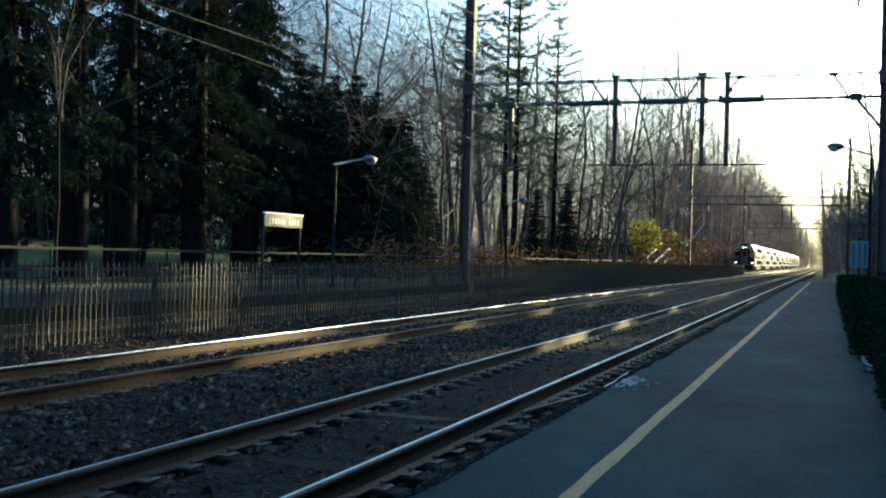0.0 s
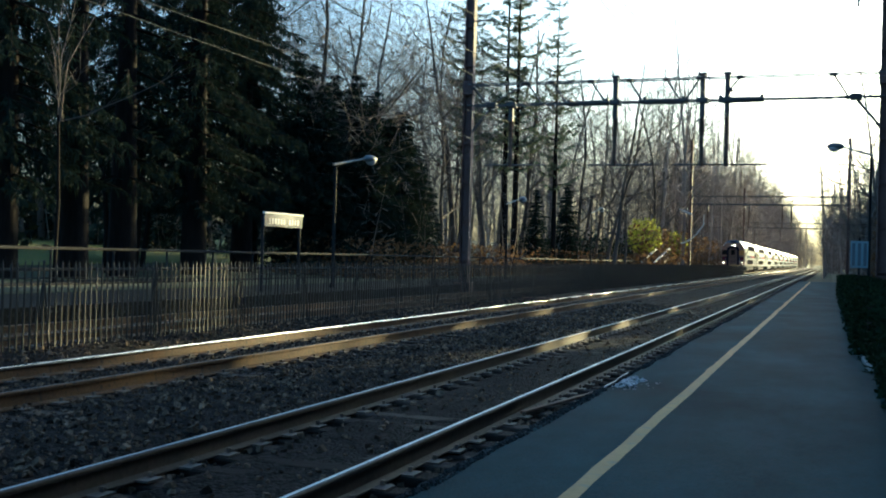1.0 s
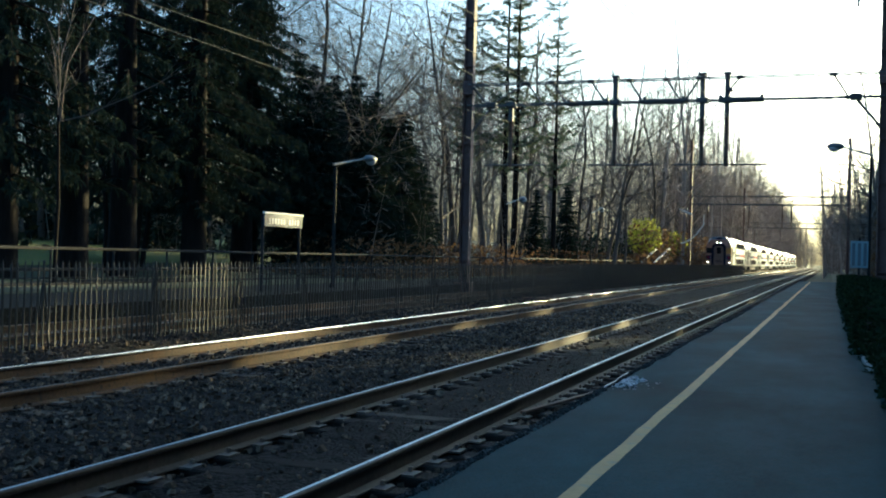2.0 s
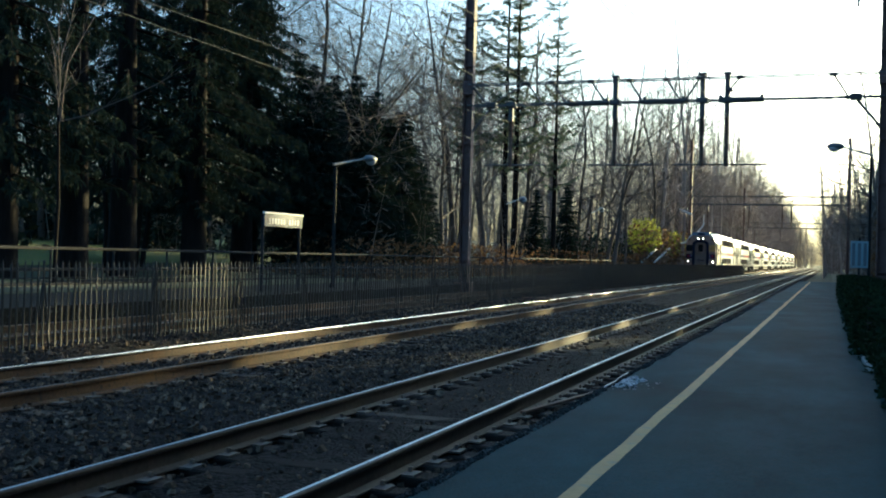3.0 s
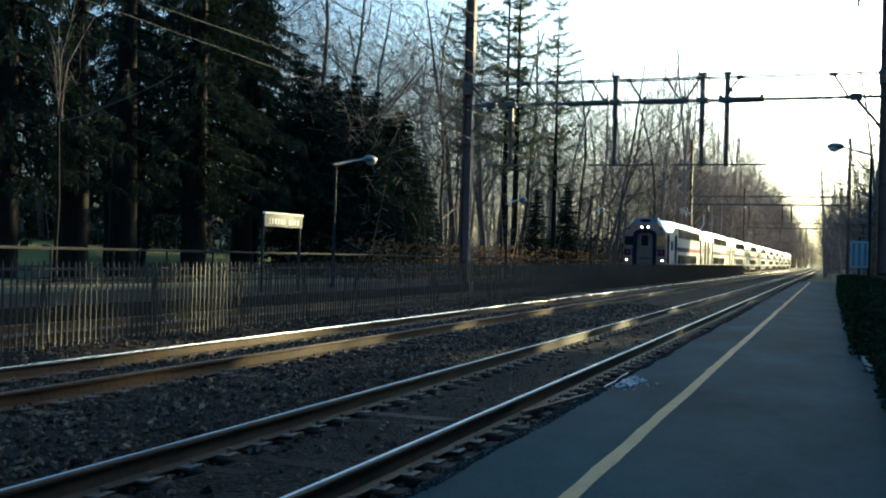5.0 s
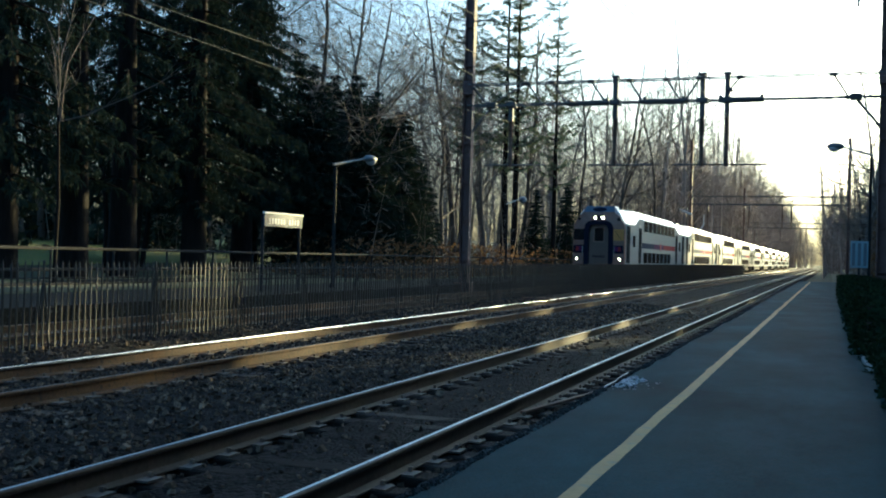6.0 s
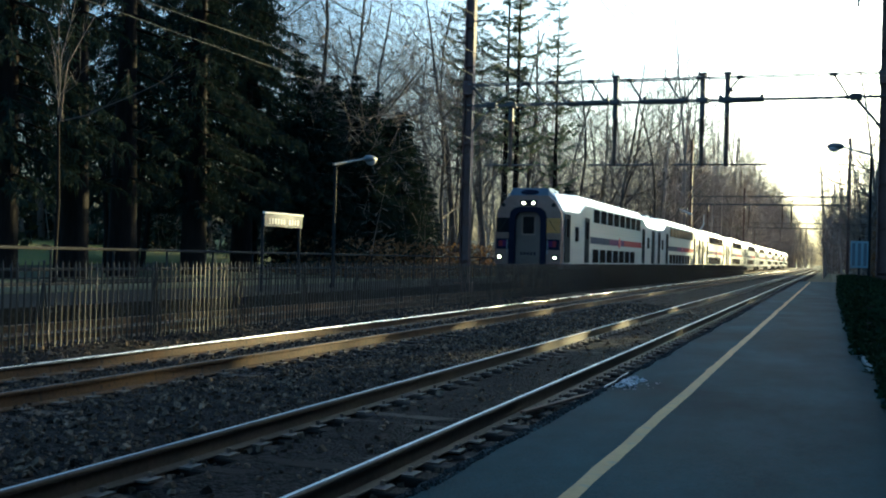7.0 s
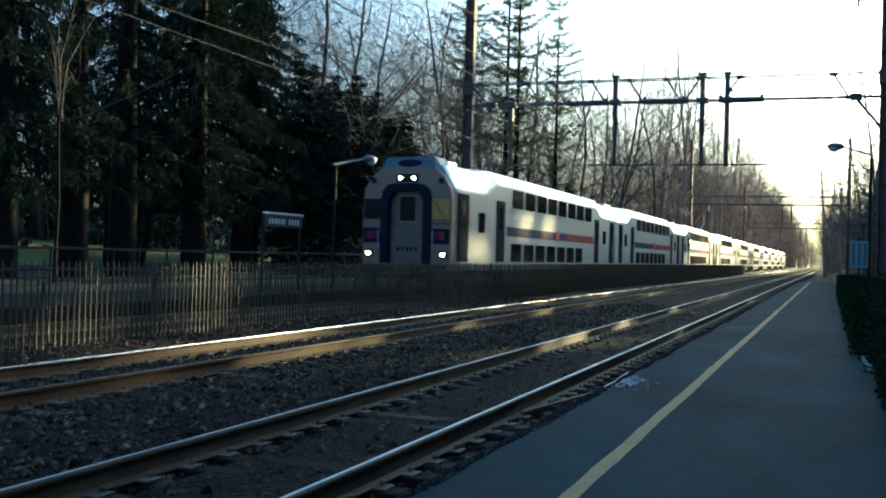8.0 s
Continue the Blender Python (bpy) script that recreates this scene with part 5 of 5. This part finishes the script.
    box(bm, 0, CAR + 0.2, 2.45, 1.5, 0.42, 2.7, 0.08)
    box(bm, 0, CAR + 0.15, 0.95, 0.5, 0.5, 0.3, 0.05)
    part("gangway", bm, M_RUBBER, c)
    if cab:
        cab_front(c)
    return c


def cab_front(c):
    """The flat end: grey mask, recessed door in a navy arch, twin lamps above and a lamp at each corner."""
    bm = bmesh.new()
    outer = [(-1.44, 1.0), (-1.47, 1.4), (-1.47, 3.0), (-1.42, 3.42), (-1.16, 3.82), (-0.86, 4.08), (0.86, 4.08), (1.16, 3.82), (1.42, 3.42), (1.47, 3.0), (1.47, 1.4), (1.44, 1.0)]
    arch = [(-0.84, 1.0), (-0.84, 1.9), (-0.84, 3.1), (-0.78, 3.36), (-0.62, 3.52), (-0.4, 3.58), (0.4, 3.58), (0.62, 3.52), (0.78, 3.36), (0.84, 3.1), (0.84, 1.9), (0.84, 1.0)]
    fo = [bm.verts.new((x, 0.0 + 0.05 * (abs(x) / 1.47) ** 3 + (0.05 if z > 3.6 else 0), z)) for x, z in outer]
    fa = [bm.verts.new((x, 0.0, z)) for x, z in arch]
    fb = [bm.verts.new((x * 1.005, 0.5, z)) for x, z in outer]
    for i in range(len(outer) - 1):
        bm.faces.new((fo[i], fo[i + 1], fa[i + 1], fa[i]))
        bm.faces.new((fo[i], fb[i], fb[i + 1], fo[i + 1]))
    mask = part("cab_mask", bm, M_FACE, c, "grey painted cab front")
    # navy arch standing out round the door
    bm = bmesh.new()
    inner = [(x * 0.66, 1.0 if z == 1.0 else z - 0.22 * (z - 1.0) / 2.58) for x, z in arch]
    layers = []
    for y, pts in ((0.02, arch), (-0.10, [(x * 0.985, z) for x, z in arch]), (-0.10, [(x * 1.03, z) for x, z in inner]), (0.16, inner)):
        layers.append([bm.verts.new((x, y, z)) for x, z in pts])
    for a, b in zip(layers, layers[1:]):
        for i in range(len(a) - 1):
            bm.faces.new((a[i], a[i + 1], b[i + 1], b[i]))
    part("door_arch", bm, M_NAVY, c, "navy arch round the end door")
    bm = bmesh.new()
    box(bm, 0, 0.15, 2.2, 1.14, 0.05, 2.42, 0.01)
    for z, h in ((1.2, 0.05), (3.28, 0.05)):
        box(bm, 0, 0.115, z, 0.9, 0.03, h, 0.005)
    dr = part("end_door", bm, M_DOORGREY, c, "grey end door")
    bm = bmesh.new()
    box(bm, 0, 0.115, 2.79, 0.50, 0.03, 0.74, 0.03)
    part("door_window", bm, M_GLASS, dr)
    for i in range(5):
        bm = bmesh.new()
        box(bm, -0.3 + 0.15 * i, 0.117, 1.55, 0.09, 0.008, 0.13)
        part("number_bar", bm, M_NAVY, dr)
    bm = bmesh.new()
    for x, w in ((-0.29, 0.05), (0.29, 0.05)):
        box(bm, x, 0.112, 2.79, w, 0.03, 0.86, 0.005)
    for z in (2.38, 3.20):
        box(bm, 0, 0.112, z, 0.63, 0.03, 0.05, 0.005)
    part("window_frame", bm, M_FACE, dr)
    for s in (-1, 1):
        bm = bmesh.new()
        rod(bm, (s * 0.90, -0.06, 1.55), (s * 0.90, -0.06, 2.15), 0.018)
        part("grab_rail", bm, M_STAINLESS, mask)
        bm = bmesh.new()
        rod(bm, (s * 0.95, -0.10, 3.02), (s * 1.28, -0.03, 2.50), 0.012)
        part("wiper", bm, M_UNDER, mask)
        bm = bmesh.new()
        box(bm, s * 1.13, 0.005, 2.78, 0.60, 0.05, 0.64, 0.02)
        # right pane gets the painted tan reflection, left pane plain glass
        part("cab_window", bm, M_PANEREFLECT if s > 0 else M_GLASS, mask, "cab window with a reflection painted on as tan" if s > 0 else "dark cab window")
        bm = bmesh.new()
        box(bm, s * 1.13, 0.0, 2.40, 0.62, 0.06, 0.07, 0.01)
        part("window_sill", bm, M_FACE, mask)
        bm = bmesh.new()
        box(bm, s * 1.13, 0.005, 1.96, 0.60, 0.05, 0.46, 0.02)
        part("stripe_panel", bm, M_NAVY, mask)
        bm = bmesh.new()
        box(bm, s * 1.08, -0.022, 1.98, 0.36, 0.012, 0.26, 0.003)
        part("stripe_end", bm, M_PURPLE, mask)
        bm = bmesh.new()
        box(bm, s * 1.20, -0.030, 1.98, 0.16, 0.010, 0.24, 0.003)
        part("stripe_tip", bm, M_RED, mask)
        bm = bmesh.new()
        rod(bm, (s * 1.24, 0.06, 1.40), (s * 1.24, -0.05, 1.40), 0.13, sides=16)
        lamp = part("headlight", bm, M_UNDER, c)
        bm = bmesh.new()
        rod(bm, (s * 1.24, -0.04, 1.40), (s * 1.24, -0.065, 1.40), 0.062, 0.05, sides=16)
        part("lens", bm, M_HEADLIGHT, lamp, "glowing warm lens")
        bm = bmesh.new()
        rod(bm, (s * 0.22, 0.05, 3.74), (s * 0.22, -0.03, 3.74), 0.125, sides=16)
        lamp = part("headlight", bm, M_UNDER, c)
        bm = bmesh.new()
        rod(bm, (s * 0.22, -0.02, 3.74), (s * 0.22, -0.045, 3.74), 0.058, 0.048, sides=16)
        part("lens", bm, M_HEADLIGHT, lamp, "glowing warm lens")
        bm = bmesh.new()
        rod(bm, (s * 1.13, 0.06, 3.66), (s * 1.13, -0.04, 3.66), 0.09, sides=12)
        part("marker_light", bm, M_UNDER, c)
    bm = bmesh.new()
    box(bm, 0, 0.02, 3.74, 0.74, 0.06, 0.26, 0.02)
    part("lamp_housing", bm, M_UNDER, c)
    # sloped brow with a dark vent over the lamps
    bm = bmesh.new()
    a = [bm.verts.new((x, 0.06, z)) for x, z in ((-0.86, 4.06), (0.86, 4.06))]
    b = [bm.verts.new((x, 0.30, z)) for x, z in ((-0.80, 4.42), (0.80, 4.42))]
    d = [bm.verts.new((x, 1.2, z)) for x, z in ((-0.80, 4.44), (0.80, 4.44))]
    e = [bm.verts.new((x, 1.2, z)) for x, z in ((-1.0, 4.20), (1.0, 4.20))]
    g = [bm.verts.new((x, 0.45, z)) for x, z in ((-1.16, 3.84), (1.16, 3.84))]
    bm.faces.new((a[0], a[1], b[1], b[0]))
    bm.faces.new((b[0], b[1], d[1], d[0]))
    for i in (0, 1):
        bm.faces.new((a[i], b[i], d[i], e[i], g[i]))
    part("brow", bm, M_BROW, c, "blue-grey sloped brow")
    bm = bmesh.new()
    bmesh.ops.create_uvsphere(bm, u_segments=16, v_segments=8, radius=1, matrix=Matrix.Translation((0, 0.17, 4.22)) @ Matrix.Rotation(radians(-33), 4, "X") @ Matrix.Diagonal((0.42, 0.03, 0.15, 1)))
    part("vent", bm, M_NAVY, c, smooth=True)
    bm = bmesh.new()
    box(bm, 0, -0.02, 0.98, 2.7, 0.25, 0.22, 0.04)
    box(bm, 0, -0.25, 0.86, 0.34, 0.7, 0.3, 0.05)
    for s in (-1, 1):
        box(bm, s * 1.15, -0.02, 0.62, 0.4, 0.2, 0.6, 0.03)
        rod(bm, (s * 0.5, -0.1, 0.9), (s * 0.45, -0.15, 0.35), 0.03)
    part("pilot_and_coupler", bm, M_UNDER, c)


train = [coach(True)]
first = coach(False)
train.append(first)
for i in range(8):
    train.append(copy_thing(first, Matrix()))


# an amber indicator lamp shines beside the end door of the third car
bm = bmesh.new()
rod(bm, (1.50, 5.6, 3.05), (1.56, 5.6, 3.05), 0.11, 0.09, sides=12)
part("indicator_lamp", bm, glow("amber_lens", (1.0, 0.55, 0.08), 8.0), train[2], "glowing amber indicator lamp")


def front_at(t):
    """Where the leading end stands, slowing towards the station."""
    return 168.23 - 21.07 * t + 0.4746 * t * t


def motions():
    for i, c in enumerate(train):
        walk(c, [(k * 0.5, pose(T3, front_at(k * 0.5) + PITCHED * i, 0)) for k in range(17)])


motions()
